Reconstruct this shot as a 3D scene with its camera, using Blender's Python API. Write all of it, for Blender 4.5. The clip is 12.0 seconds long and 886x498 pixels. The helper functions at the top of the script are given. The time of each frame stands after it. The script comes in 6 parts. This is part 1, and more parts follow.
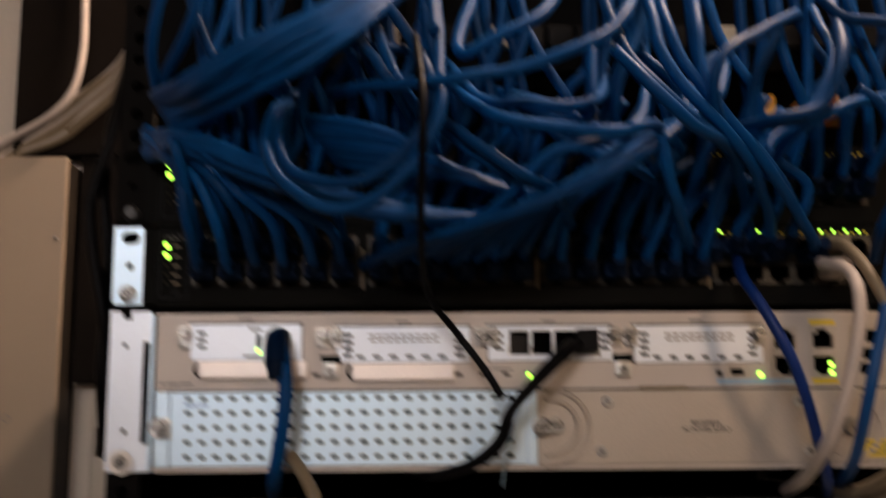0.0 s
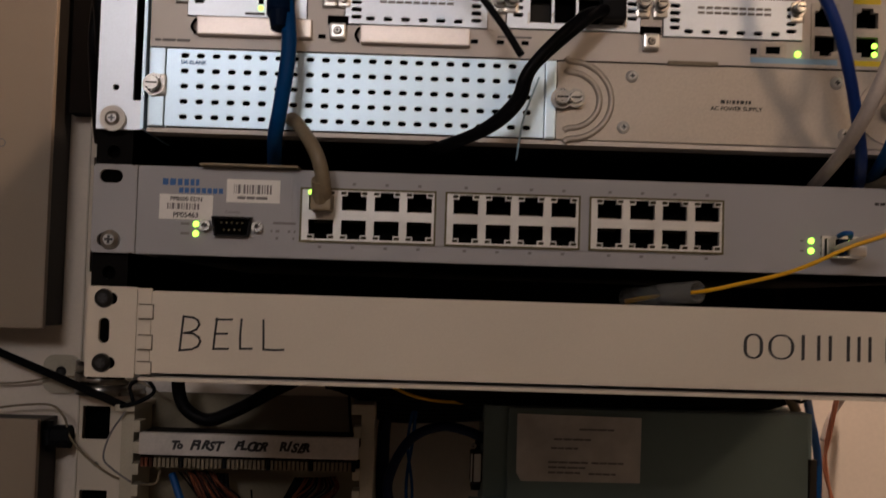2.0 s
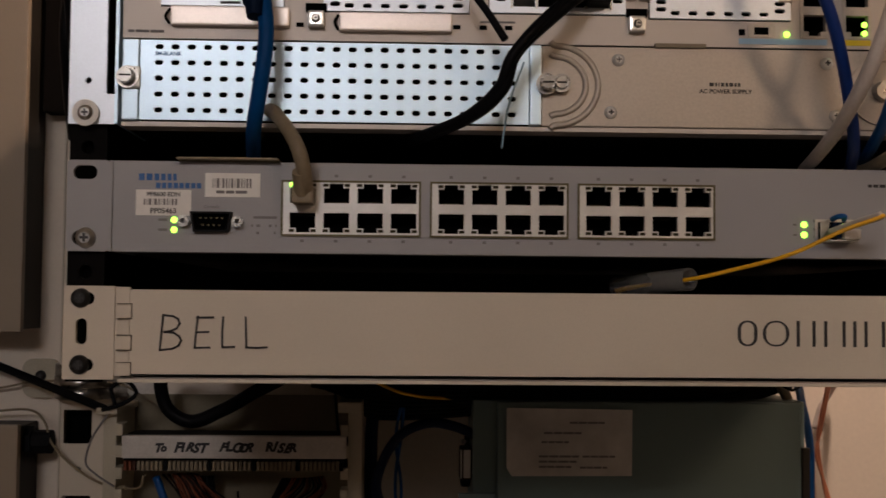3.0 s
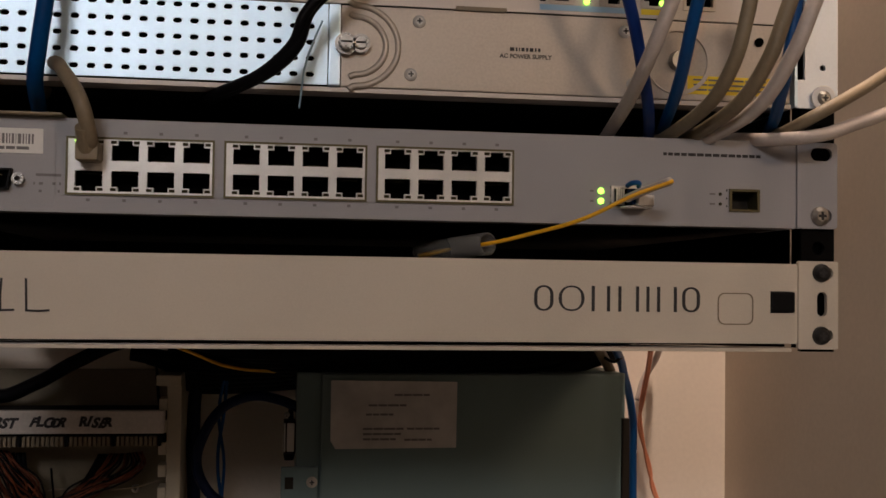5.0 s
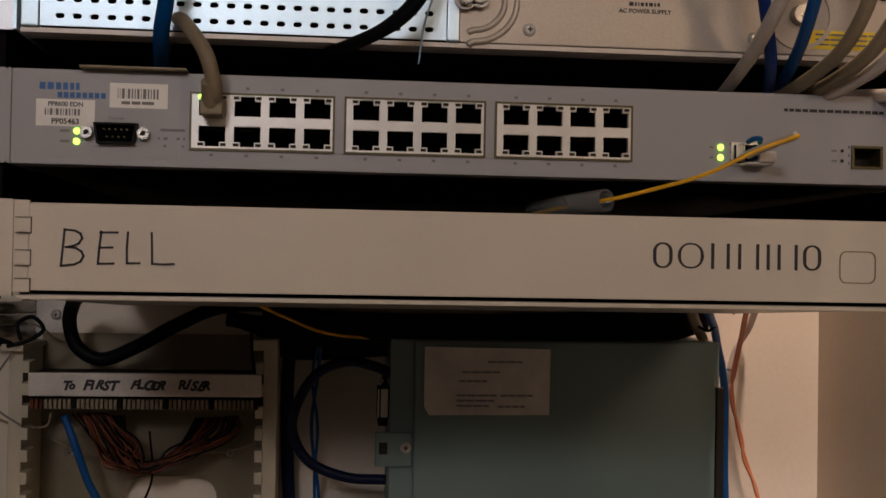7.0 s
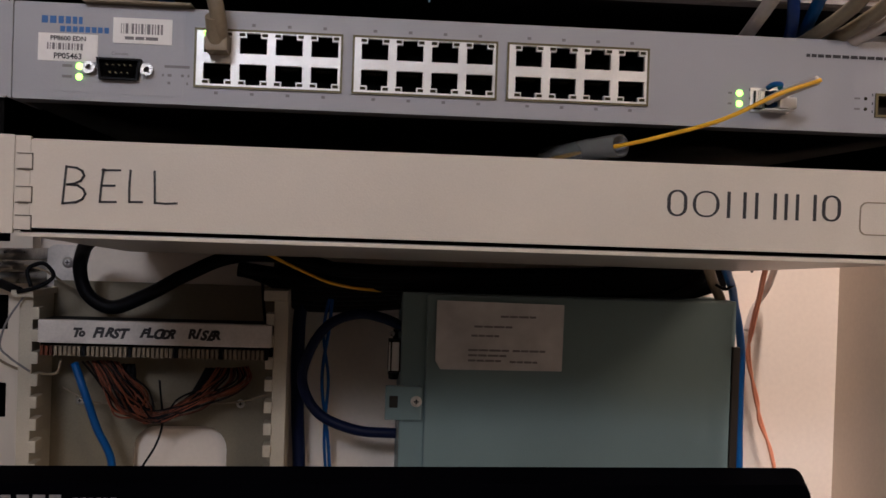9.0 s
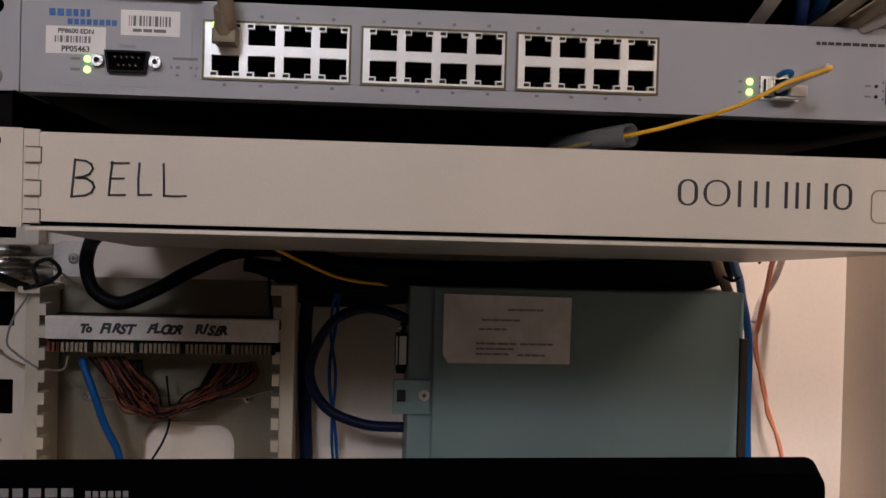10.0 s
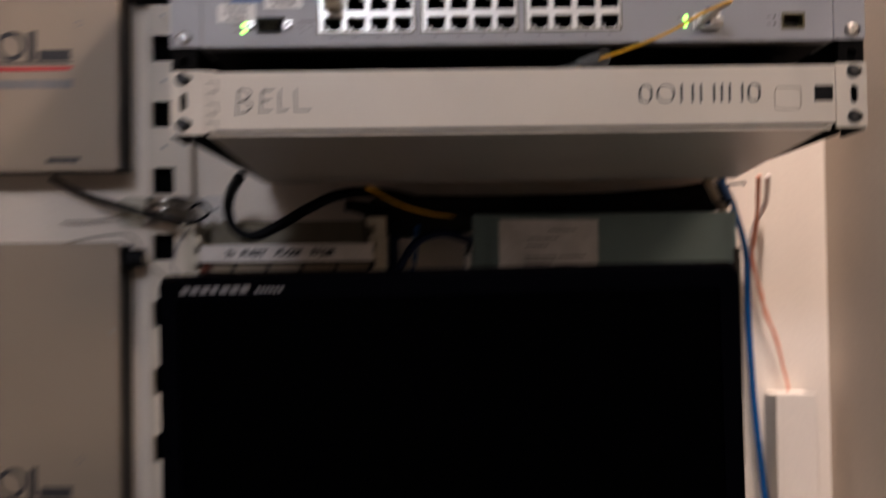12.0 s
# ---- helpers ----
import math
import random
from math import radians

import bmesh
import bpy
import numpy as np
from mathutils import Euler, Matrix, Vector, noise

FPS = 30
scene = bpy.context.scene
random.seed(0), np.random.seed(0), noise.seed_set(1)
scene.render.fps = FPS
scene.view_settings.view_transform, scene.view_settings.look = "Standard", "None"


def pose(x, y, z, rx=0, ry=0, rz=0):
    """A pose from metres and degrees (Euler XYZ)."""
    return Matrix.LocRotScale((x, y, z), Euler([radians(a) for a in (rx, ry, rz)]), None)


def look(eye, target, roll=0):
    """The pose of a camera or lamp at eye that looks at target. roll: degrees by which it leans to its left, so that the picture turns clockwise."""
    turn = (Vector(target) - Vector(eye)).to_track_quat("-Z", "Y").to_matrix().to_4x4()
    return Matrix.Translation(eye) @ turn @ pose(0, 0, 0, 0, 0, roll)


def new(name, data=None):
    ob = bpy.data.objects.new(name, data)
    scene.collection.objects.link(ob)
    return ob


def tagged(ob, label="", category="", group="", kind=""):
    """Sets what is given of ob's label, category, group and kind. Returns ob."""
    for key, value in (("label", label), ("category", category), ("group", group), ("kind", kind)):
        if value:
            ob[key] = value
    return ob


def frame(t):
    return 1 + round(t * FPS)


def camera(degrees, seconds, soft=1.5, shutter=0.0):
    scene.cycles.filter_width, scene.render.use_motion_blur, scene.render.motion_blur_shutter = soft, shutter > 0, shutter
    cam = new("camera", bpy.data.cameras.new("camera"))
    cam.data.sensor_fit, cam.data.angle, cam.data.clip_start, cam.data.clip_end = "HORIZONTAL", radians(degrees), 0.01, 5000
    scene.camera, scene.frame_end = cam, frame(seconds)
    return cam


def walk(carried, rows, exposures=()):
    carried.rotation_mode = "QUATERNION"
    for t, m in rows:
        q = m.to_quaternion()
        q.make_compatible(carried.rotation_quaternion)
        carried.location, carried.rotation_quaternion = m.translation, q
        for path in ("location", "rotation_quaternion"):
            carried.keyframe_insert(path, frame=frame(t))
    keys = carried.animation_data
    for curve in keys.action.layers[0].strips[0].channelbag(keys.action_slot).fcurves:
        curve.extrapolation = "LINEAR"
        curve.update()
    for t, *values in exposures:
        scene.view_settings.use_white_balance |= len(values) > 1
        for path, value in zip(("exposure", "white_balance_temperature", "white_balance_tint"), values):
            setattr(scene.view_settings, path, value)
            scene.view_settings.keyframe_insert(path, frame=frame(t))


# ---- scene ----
cam = camera(43.0, 12.0, shutter=0.5)
PATH = [
    (0, (-0.077, -0.607, 1.535), (-0.03, 1.363, 1.878), -0.4),
    (0.1, (-0.068, -0.598, 1.522), (-0.01, 1.372, 1.864), -0.1),
    (0.3, (-0.068, -0.589, 1.52), (-0.02, 1.39, 1.805), -0.0),
    (0.4, (-0.062, -0.585, 1.502), (-0.031, 1.389, 1.823), 0.1),
    (0.5, (-0.041, -0.579, 1.52), (-0.056, 1.409, 1.741), -0.3),
    (0.6, (-0.051, -0.577, 1.507), (-0.029, 1.41, 1.738), -0.3),
    (0.8, (-0.055, -0.575, 1.471), (-0.021, 1.407, 1.732), -0.4),
    (1, (-0.05, -0.557, 1.456), (-0.052, 1.433, 1.654), 0.3),
    (1.5, (-0.057, -0.564, 1.453), (-0.033, 1.431, 1.585), 0.5),
    (2, (-0.077, -0.559, 1.44), (-0.042, 1.439, 1.538), 1.7),
    (2.5, (-0.082, -0.546, 1.436), (-0.052, 1.452, 1.511), 0.8),
    (3, (-0.078, -0.545, 1.438), (-0.013, 1.452, 1.531), 0.5),
    (3.5, (-0.068, -0.54, 1.43), (0.064, 1.455, 1.506), 0.4),
    (5.3, (-0.039, -0.539, 1.427), (0.255, 1.439, 1.496), 0.8),
    (5.5, (-0.043, -0.537, 1.423), (0.217, 1.445, 1.489), 0.9),
    (6, (-0.056, -0.532, 1.418), (0.123, 1.459, 1.467), 0.5),
    (6.5, (-0.073, -0.533, 1.416), (0.088, 1.46, 1.474), 0.8),
    (7, (-0.071, -0.534, 1.414), (0.124, 1.456, 1.454), 1.0),
    (8.8, (-0.058, -0.522, 1.404), (0.106, 1.471, 1.396), 1.7),
    (9, (-0.063, -0.523, 1.404), (0.094, 1.471, 1.383), 1.9),
    (9.5, (-0.066, -0.522, 1.402), (0.084, 1.472, 1.384), 1.7),
    (10, (-0.067, -0.521, 1.401), (0.088, 1.472, 1.375), 1.5),
    (10.5, (-0.068, -0.52, 1.398), (0.092, 1.474, 1.365), 1.7),
    (11, (-0.077, -0.525, 1.391), (0.076, 1.469, 1.352), 2.8),
    (11.2, (-0.082, -0.540, 1.382), (0.063, 1.455, 1.374), 2.7),
    (11.4, (-0.088, -0.568, 1.377), (0.088, 1.424, 1.410), 2.6),
    (11.5, (-0.091, -0.584, 1.368), (0.077, 1.408, 1.403), 3.0),
    (11.7, (-0.087, -0.645, 1.329), (0.063, 1.346, 1.452), 0.5),
    (11.8, (-0.083, -0.69, 1.324), (0.039, 1.3, 1.475), -0.8),
    (11.9, (-0.069, -0.734, 1.315), (0.009, 1.263, 1.411), -1.0),
    (12, (-0.052, -0.778, 1.296), (-0.056, 1.222, 1.353), -0.7),
]
walk(cam, [(t, look(eye, target, roll)) for t, eye, target, roll in PATH],
     exposures=[(0.0, 0.3, 6650, 11), (0.5, 0.36, 6600, 11), (1.0, -0.1, 6500, 12), (1.5, -0.1, 6500, 11), (2.0, -0.07, 6550, 11), (3.5, -0.02, 6500, 10), (5.5, 0.1, 6350, 9), (7.0, 0.13, 6450, 10), (9.0, 0.8, 5550, 9), (12.0, 0.8, 5600, 9)])

# ---- world and light ----
world = bpy.data.worlds.new("room_world")
scene.world = world
world.use_nodes = True
world.node_tree.nodes["Background"].inputs[0].default_value = (0.9, 0.85, 0.8, 1)
world.node_tree.nodes["Background"].inputs[1].default_value = 0.02


def area_lamp(name, eye, target, sx, sy, power, colour):
    data = bpy.data.lights.new(name, "AREA")
    data.shape, data.size, data.size_y, data.energy, data.color = "RECTANGLE", sx, sy, power, colour
    ob = new(name, data)
    ob.matrix_world = look(eye, target)
    return ob


CEIL = 2.40
# a cool wall light behind the camera, a warm one in the wider part of the room, a narrow ceiling light over the corner
WALL_LAMP, WARM_LAMP, TUBE = (-0.45, -2.25, 2.18), (0.95, -2.25, 2.26), (0.295, 0.03, CEIL - 0.03)
area_lamp("wall_lamp_light", WALL_LAMP, (-0.10, 0.0, 1.45), 0.50, 0.30, 9.9, (1.0, 0.93, 0.96))
area_lamp("warm_lamp_light", WARM_LAMP, (0.0, 0.0, 1.45), 0.50, 0.30, 7.8, (1.0, 0.66, 0.42))
area_lamp("ceiling_lamp_light", TUBE, (TUBE[0], TUBE[1] - 0.0001, 0), 0.06, 0.30, 13.0, (1.0, 0.74, 0.58))

# ---- materials ----
Z = 1.40  # underside of the lowest panel in the rack


def mat(name, colour, rough=0.5, metal=0.0, spec=0.5, vary=0.10, fine=900.0, coarse=22.0, bump=0.05, coat=0.0, island=0.0):
    m = bpy.data.materials.new(name)
    m.use_nodes = True
    nt = m.node_tree
    b = nt.nodes["Principled BSDF"]
    b.inputs["Roughness"].default_value = rough
    b.inputs["Metallic"].default_value = metal
    b.inputs["Specular IOR Level"].default_value = spec
    if coat:
        b.inputs["Coat Weight"].default_value = coat
    co = nt.nodes.new("ShaderNodeTexCoord")
    big, small = nt.nodes.new("ShaderNodeTexNoise"), nt.nodes.new("ShaderNodeTexNoise")
    big.inputs["Scale"].default_value, small.inputs["Scale"].default_value = coarse, fine
    big.inputs["Detail"].default_value = 5
    nt.links.new(co.outputs["Object"], big.inputs["Vector"])
    nt.links.new(co.outputs["Object"], small.inputs["Vector"])
    mix = nt.nodes.new("ShaderNodeMath")
    mix.operation = "MULTIPLY_ADD"
    nt.links.new(big.outputs["Fac"], mix.inputs[0])
    mix.inputs[1].default_value = 0.7
    half = nt.nodes.new("ShaderNodeMath")
    half.operation = "MULTIPLY"
    nt.links.new(small.outputs["Fac"], half.inputs[0])
    half.inputs[1].default_value = 0.3
    nt.links.new(half.outputs[0], mix.inputs[2])
    ramp = nt.nodes.new("ShaderNodeValToRGB")
    lo, hi = [c * (1 - vary * 1.6) for c in colour], [min(1, c * (1 + vary)) for c in colour]
    ramp.color_ramp.elements[0].position, ramp.color_ramp.elements[1].position = 0.3, 0.7
    ramp.color_ramp.elements[0].color, ramp.color_ramp.elements[1].color = (*lo, 1), (*hi, 1)
    nt.links.new(mix.outputs[0], ramp.inputs[0])
    out = ramp.outputs[0]
    if island:
        info = nt.nodes.new("ShaderNodeObjectInfo")
        hsv = nt.nodes.new("ShaderNodeHueSaturation")
        mr = nt.nodes.new("ShaderNodeMapRange")
        mr.inputs["To Min"].default_value, mr.inputs["To Max"].default_value = 1 - island, 1 + island
        nt.links.new(info.outputs["Random"], mr.inputs["Value"])
        nt.links.new(mr.outputs[0], hsv.inputs["Value"])
        nt.links.new(out, hsv.inputs["Color"])
        out = hsv.outputs[0]
    nt.links.new(out, b.inputs["Base Color"])
    rr = nt.nodes.new("ShaderNodeMapRange")
    rr.inputs["To Min"].default_value, rr.inputs["To Max"].default_value = max(0.02, rough - 0.08), min(1, rough + 0.12)
    nt.links.new(big.outputs["Fac"], rr.inputs["Value"])
    nt.links.new(rr.outputs[0], b.inputs["Roughness"])
    if bump:
        bp = nt.nodes.new("ShaderNodeBump")
        bp.inputs["Strength"].default_value, bp.inputs["Distance"].default_value = bump, 0.0006
        nt.links.new(small.outputs["Fac"], bp.inputs["Height"])
        nt.links.new(bp.outputs[0], b.inputs["Normal"])
    return m


def glow(name, colour, strength):
    m = bpy.data.materials.new(name)
    m.use_nodes = True
    b = m.node_tree.nodes["Principled BSDF"]
    b.inputs["Base Color"].default_value = (*colour, 1)
    b.inputs["Emission Color"].default_value = (*colour, 1)
    b.inputs["Emission Strength"].default_value = strength
    return m


M = {
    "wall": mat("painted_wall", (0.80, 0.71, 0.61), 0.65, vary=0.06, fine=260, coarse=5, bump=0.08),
    # for unseen walls: colour kept dark to cut the bounced light
    "dim": mat("unseen_dark_wall", (0.27, 0.24, 0.215), 0.7, vary=0.08, fine=260, coarse=5, bump=0.25),
    # chassis tops and undersides near-black: shade of the gaps put into the colour
    "shadechassis": mat("shaded_chassis", (0.020, 0.019, 0.018), 0.55, 0.2, spec=0.15, vary=0.15, fine=700, coarse=14),
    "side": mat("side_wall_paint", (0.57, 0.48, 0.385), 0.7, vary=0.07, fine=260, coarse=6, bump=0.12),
    "floor": mat("floor_vinyl", (0.25, 0.24, 0.22), 0.5, vary=0.12, fine=90, coarse=3),
    "ceil": mat("ceiling_tile", (0.75, 0.74, 0.70), 0.8, vary=0.05, fine=120, coarse=4),
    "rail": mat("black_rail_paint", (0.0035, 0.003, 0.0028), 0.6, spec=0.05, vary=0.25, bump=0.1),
    # near-black for shade in recesses and behind holes, and small black parts
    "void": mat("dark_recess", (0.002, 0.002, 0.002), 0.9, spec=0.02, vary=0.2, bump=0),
    "cream": mat("cream_powder_coat", (0.63, 0.56, 0.465), 0.42, vary=0.05, fine=1500, coarse=9, bump=0.15),
    "grey": mat("grey_violet_paint", (0.33, 0.325, 0.34), 0.42, vary=0.05, fine=1500, coarse=12, bump=0.12),
    "beige": mat("router_beige_paint", (0.57, 0.515, 0.47), 0.46, 0.30, vary=0.06, fine=1400, coarse=14, bump=0.1),
    "psu": mat("zinc_plate", (0.50, 0.445, 0.385), 0.46, 0.40, vary=0.13, fine=700, coarse=9, bump=0.08),
    "blued": mat("blue_white_zinc", (0.66, 0.84, 1.0), 0.42, 0.80, vary=0.05, fine=900, coarse=14, bump=0.05),
    "steel": mat("bare_steel", (0.62, 0.62, 0.60), 0.28, 0.95, vary=0.10, fine=800, coarse=40, bump=0.06),
    "rimdark": mat("bronze_port_rim", (0.10, 0.085, 0.04), 0.4, 0.5, vary=0.1),
    "chrome": mat("bright_screw_steel", (0.40, 0.385, 0.36), 0.28, 1.0, vary=0.18, fine=900, coarse=150, bump=0.08),
    "screwblk": mat("black_screw", (0.015, 0.015, 0.015), 0.3, 0.3, vary=0.2),
    "blackpl": mat("black_plastic", (0.005, 0.005, 0.006), 0.5, spec=0.10, vary=0.2, fine=1600, coarse=30, bump=0.08),
    "bezel": mat("monitor_bezel_plastic", (0.0008, 0.0008, 0.0016), 0.6, spec=0.008, vary=0.15, fine=1800, coarse=12, bump=0.1),
    "screen": mat("monitor_glass", (0.0004, 0.0004, 0.0006), 0.35, spec=0.005, vary=0.1, fine=50, coarse=4, bump=0),
    "swface": mat("dark_switch_face", (0.0045, 0.0045, 0.004), 0.6, spec=0.06, vary=0.15),
    "traymetal": mat("dull_tray_metal", (0.30, 0.275, 0.24), 0.35, 0.5, vary=0.10, fine=700, coarse=9),
    "card": mat("pale_card_zinc", (0.74, 0.80, 0.88), 0.42, 0.70, vary=0.05, fine=900, coarse=14, bump=0.05),
    # dark blue plastic, darkened further with the shade of the lead bundle
    "plugblue": mat("dark_blue_plug_and_shade", (0.0005, 0.009, 0.034), 0.55, spec=0.08, vary=0.12, fine=500, coarse=30, island=0.3),
    "divider": mat("bright_slot_divider", (0.88, 0.80, 0.75), 0.42, 0.75, vary=0.07, fine=700, coarse=20),
    # shell colour lowered to carry the shade under the leads
    "swport": mat("switch_port_shell", (0.05, 0.044, 0.035), 0.45, 0.5, vary=0.15),
    "jack": mat("jack_metal", (0.68, 0.67, 0.645), 0.30, 0.35, vary=0.06, fine=900, coarse=60),
    "seam": mat("shadowed_seam", (0.13, 0.11, 0.085), 0.7, spec=0.1, vary=0.1, bump=0),
    "ledoff": mat("unlit_led_lens", (0.035, 0.03, 0.015), 0.6, spec=0.1, vary=0.1, bump=0),
    "pouch": mat("clouded_pouch", (0.62, 0.60, 0.575), 0.20, vary=0.16, fine=75, coarse=30, bump=1.0, coat=0.8),
    "paper": mat("white_label_paper", (0.84, 0.82, 0.79), 0.6, vary=0.04, fine=700, coarse=60),
    "strip": mat("dingy_strip_plastic", (0.62, 0.575, 0.53), 0.45, vary=0.14, fine=500, coarse=45),
    "ink": mat("dark_ink", (0.025, 0.023, 0.025), 0.6, vary=0.1, bump=0),
    "greyink": mat("grey_ink", (0.18, 0.17, 0.17), 0.6, vary=0.1, bump=0),
    "blueink": mat("blue_print", (0.02, 0.11, 0.34), 0.5, vary=0.05, bump=0),
    "redink": mat("red_print", (0.45, 0.02, 0.02), 0.5, vary=0.05, bump=0),
    "yellow": mat("yellow_sticker", (0.85, 0.62, 0.02), 0.45, vary=0.05),
    "lblue": mat("pale_blue_print", (0.35, 0.55, 0.72), 0.5, vary=0.05),
    "blue": mat("blue_cable_jacket", (0.0004, 0.047, 0.170), 0.46, spec=0.10, vary=0.12, fine=500, coarse=30, bump=0.05, island=0.35),
    "azure": mat("bright_blue_jacket", (0.004, 0.075, 0.26), 0.42, spec=0.3, vary=0.10, fine=500, coarse=30),
    "dknavy": mat("dark_navy_jacket", (0.003, 0.007, 0.030), 0.45, spec=0.15, vary=0.10, fine=500, coarse=30),
    "navy": mat("navy_cable_jacket", (0.003, 0.028, 0.17), 0.42, spec=0.3, vary=0.10, fine=500, coarse=30),
    "white": mat("white_cable_jacket", (0.56, 0.49, 0.445), 0.48, vary=0.10, fine=500, coarse=45),
    "tan": mat("grey_beige_jacket", (0.23, 0.18, 0.115), 0.5, vary=0.14, fine=500, coarse=30),
    "black": mat("black_cable_jacket", (0.003, 0.003, 0.004), 0.45, spec=0.09, vary=0.2, fine=500, coarse=30),
    "yfibre": mat("yellow_fibre_jacket", (0.80, 0.42, 0.01), 0.4, vary=0.08, fine=500, coarse=30),
    "orange": mat("orange_cable_jacket", (0.72, 0.27, 0.15), 0.5, vary=0.08, fine=500, coarse=40),
    "copper": mat("red_brown_wire_jacket", (0.125, 0.034, 0.014), 0.5, spec=0.2, vary=0.4, fine=500, coarse=60, island=0.6),
    "bix": mat("ivory_mount_plastic", (0.50, 0.45, 0.345), 0.45, vary=0.12, fine=800, coarse=25),
    "bixback": mat("khaki_mount_steel", (0.20, 0.168, 0.108), 0.5, vary=0.14, fine=700, coarse=14),
    "teal": mat("grey_green_box_paint", (0.140, 0.200, 0.200), 0.45, vary=0.08, fine=1100, coarse=10, bump=0.15),
    # near-black for shaded cabinet sides; also port floors and the box flange
    "cabside": mat("shade_and_dark_brown", (0.022, 0.018, 0.014), 0.5, spec=0.15, vary=0.12, fine=900, coarse=8),
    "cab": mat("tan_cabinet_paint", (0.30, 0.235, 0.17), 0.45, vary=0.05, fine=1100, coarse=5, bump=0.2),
    # dark board over the cabinet, also painted shade on the wall below it
    "backbd": mat("dark_board_and_shade", (0.006, 0.004, 0.003), 0.8, spec=0.1, vary=0.3, fine=150, coarse=9, bump=0.2),
    # pale so that the unseen counter reflects light up under the rack
    "desk": mat("pale_bounce_laminate", (0.62, 0.58, 0.53), 0.5, vary=0.1),
    "led": glow("lit_green_led", (0.42, 1.0, 0.08), 3.2),
    "amber": mat("amber_patch_plug", (0.85, 0.38, 0.03), 0.3, vary=0.1),
    "lampd": glow("lamp_diffuser", (1.0, 0.85, 0.68), 3.0),
}
clear = bpy.data.materials.new("clear_tube_plastic")
clear.use_nodes = True
cb = clear.node_tree.nodes["Principled BSDF"]
cb.inputs["Base Color"].default_value = (0.9, 0.9, 0.88, 1)
cb.inputs["Roughness"].default_value, cb.inputs["Transmission Weight"].default_value, cb.inputs["IOR"].default_value = 0.14, 0.90, 1.30
M["clear"] = clear


# ---- mesh helpers ----
def thing(name, at, label, category, group="", kind=""):
    ob = new(name)
    ob.location = at
    ob.empty_display_size = 0.02
    return tagged(ob, label, category, group, kind)


def where(ob):
    p = Vector((0, 0, 0))
    while ob:
        p += ob.location
        ob = ob.parent
    return p


def part(name, bm, material, parent=None, label="", smooth=False):
    """One mesh in world coordinates, hung under its parent."""
    bmesh.ops.recalc_face_normals(bm, faces=bm.faces)
    if smooth:
        for f in bm.faces:
            f.smooth = True
    me = bpy.data.meshes.new(name)
    if parent:
        bmesh.ops.translate(bm, vec=-where(parent), verts=bm.verts)
    bm.to_mesh(me)
    bm.free()
    me.materials.append(M[material])
    ob = new(name, me)
    ob.parent = parent
    return tagged(ob, label)


def solid(name, bm, material, label, category, group="", kind="", smooth=False):
    return tagged(part(name, bm, material, None, "", smooth), label, category, group, kind)


def again(ob, name, parent, at):
    """The same mesh once more at another place under parent (at: local offset)."""
    o = new(name, ob.data)
    o.parent, o.location = parent, at
    return o


def box(x0, x1, y0, y1, z0, z1, bev=0.0, bm=None, seg=2):
    bm = bm or bmesh.new()
    r = bmesh.ops.create_cube(bm, size=1.0)
    for v in r["verts"]:
        v.co = Vector((x0 + (v.co.x + .5) * (x1 - x0), y0 + (v.co.y + .5) * (y1 - y0), z0 + (v.co.z + .5) * (z1 - z0)))
    if bev:
        es = list({e for v in r["verts"] for e in v.link_edges})
        bmesh.ops.bevel(bm, geom=es, offset=bev, segments=seg, affect="EDGES", profile=0.7)
    return bm


def rod(p, q, r, r2=None, n=16, bm=None):
    """A capped cylinder or cone from p to q."""
    bm = bm or bmesh.new()
    p, q = Vector(p), Vector(q)
    m = Matrix.Translation((p + q) / 2) @ (q - p).to_track_quat("Z", "Y").to_matrix().to_4x4()
    bmesh.ops.create_cone(bm, cap_ends=True, segments=n, radius1=r, radius2=r if r2 is None else r2, depth=(q - p).length, matrix=m)
    return bm


def glide(pts, step=10):
    """Smooth way through a few places."""
    P = [Vector(p) for p in pts]
    P = [P[0] * 2 - P[1]] + P + [P[-1] * 2 - P[-2]]
    out = []
    for i in range(1, len(P) - 2):
        a, b, c, d = P[i - 1:i + 3]
        for k in range(step):
            t = k / step
            out.append(0.5 * ((2 * b) + (c - a) * t + (2 * a - 5 * b + 4 * c - d) * t * t + (3 * b - a - 3 * c + d) * t ** 3))
    out.append(P[-2])
    return out


def hose(pts, r, n=8, bm=None, step=10, caps=True, wob=0.0):
    """A round cable along a smooth way."""
    bm = bm or bmesh.new()
    way = glide(pts, step)
    if wob:
        way = [p + noise.noise_vector(p * 40.0) * wob for p in way]
    ref, rings = None, []
    for i, p in enumerate(way):
        t = (way[min(i + 1, len(way) - 1)] - way[max(i - 1, 0)]).normalized()
        if ref is None:
            ref = t.cross(Vector((0.31, 0.2, 0.93))).normalized()
        ref = (ref - t * ref.dot(t)).normalized()
        s = t.cross(ref)
        rings.append([bm.verts.new(p + r * (math.cos(2 * math.pi * k / n) * ref + math.sin(2 * math.pi * k / n) * s)) for k in range(n)])
    for a, b in zip(rings, rings[1:]):
        for k in range(n):
            bm.faces.new((a[k], a[(k + 1) % n], b[(k + 1) % n], b[k]))
    if caps:
        bm.faces.new(rings[0]), bm.faces.new(rings[-1][::-1])
    return bm


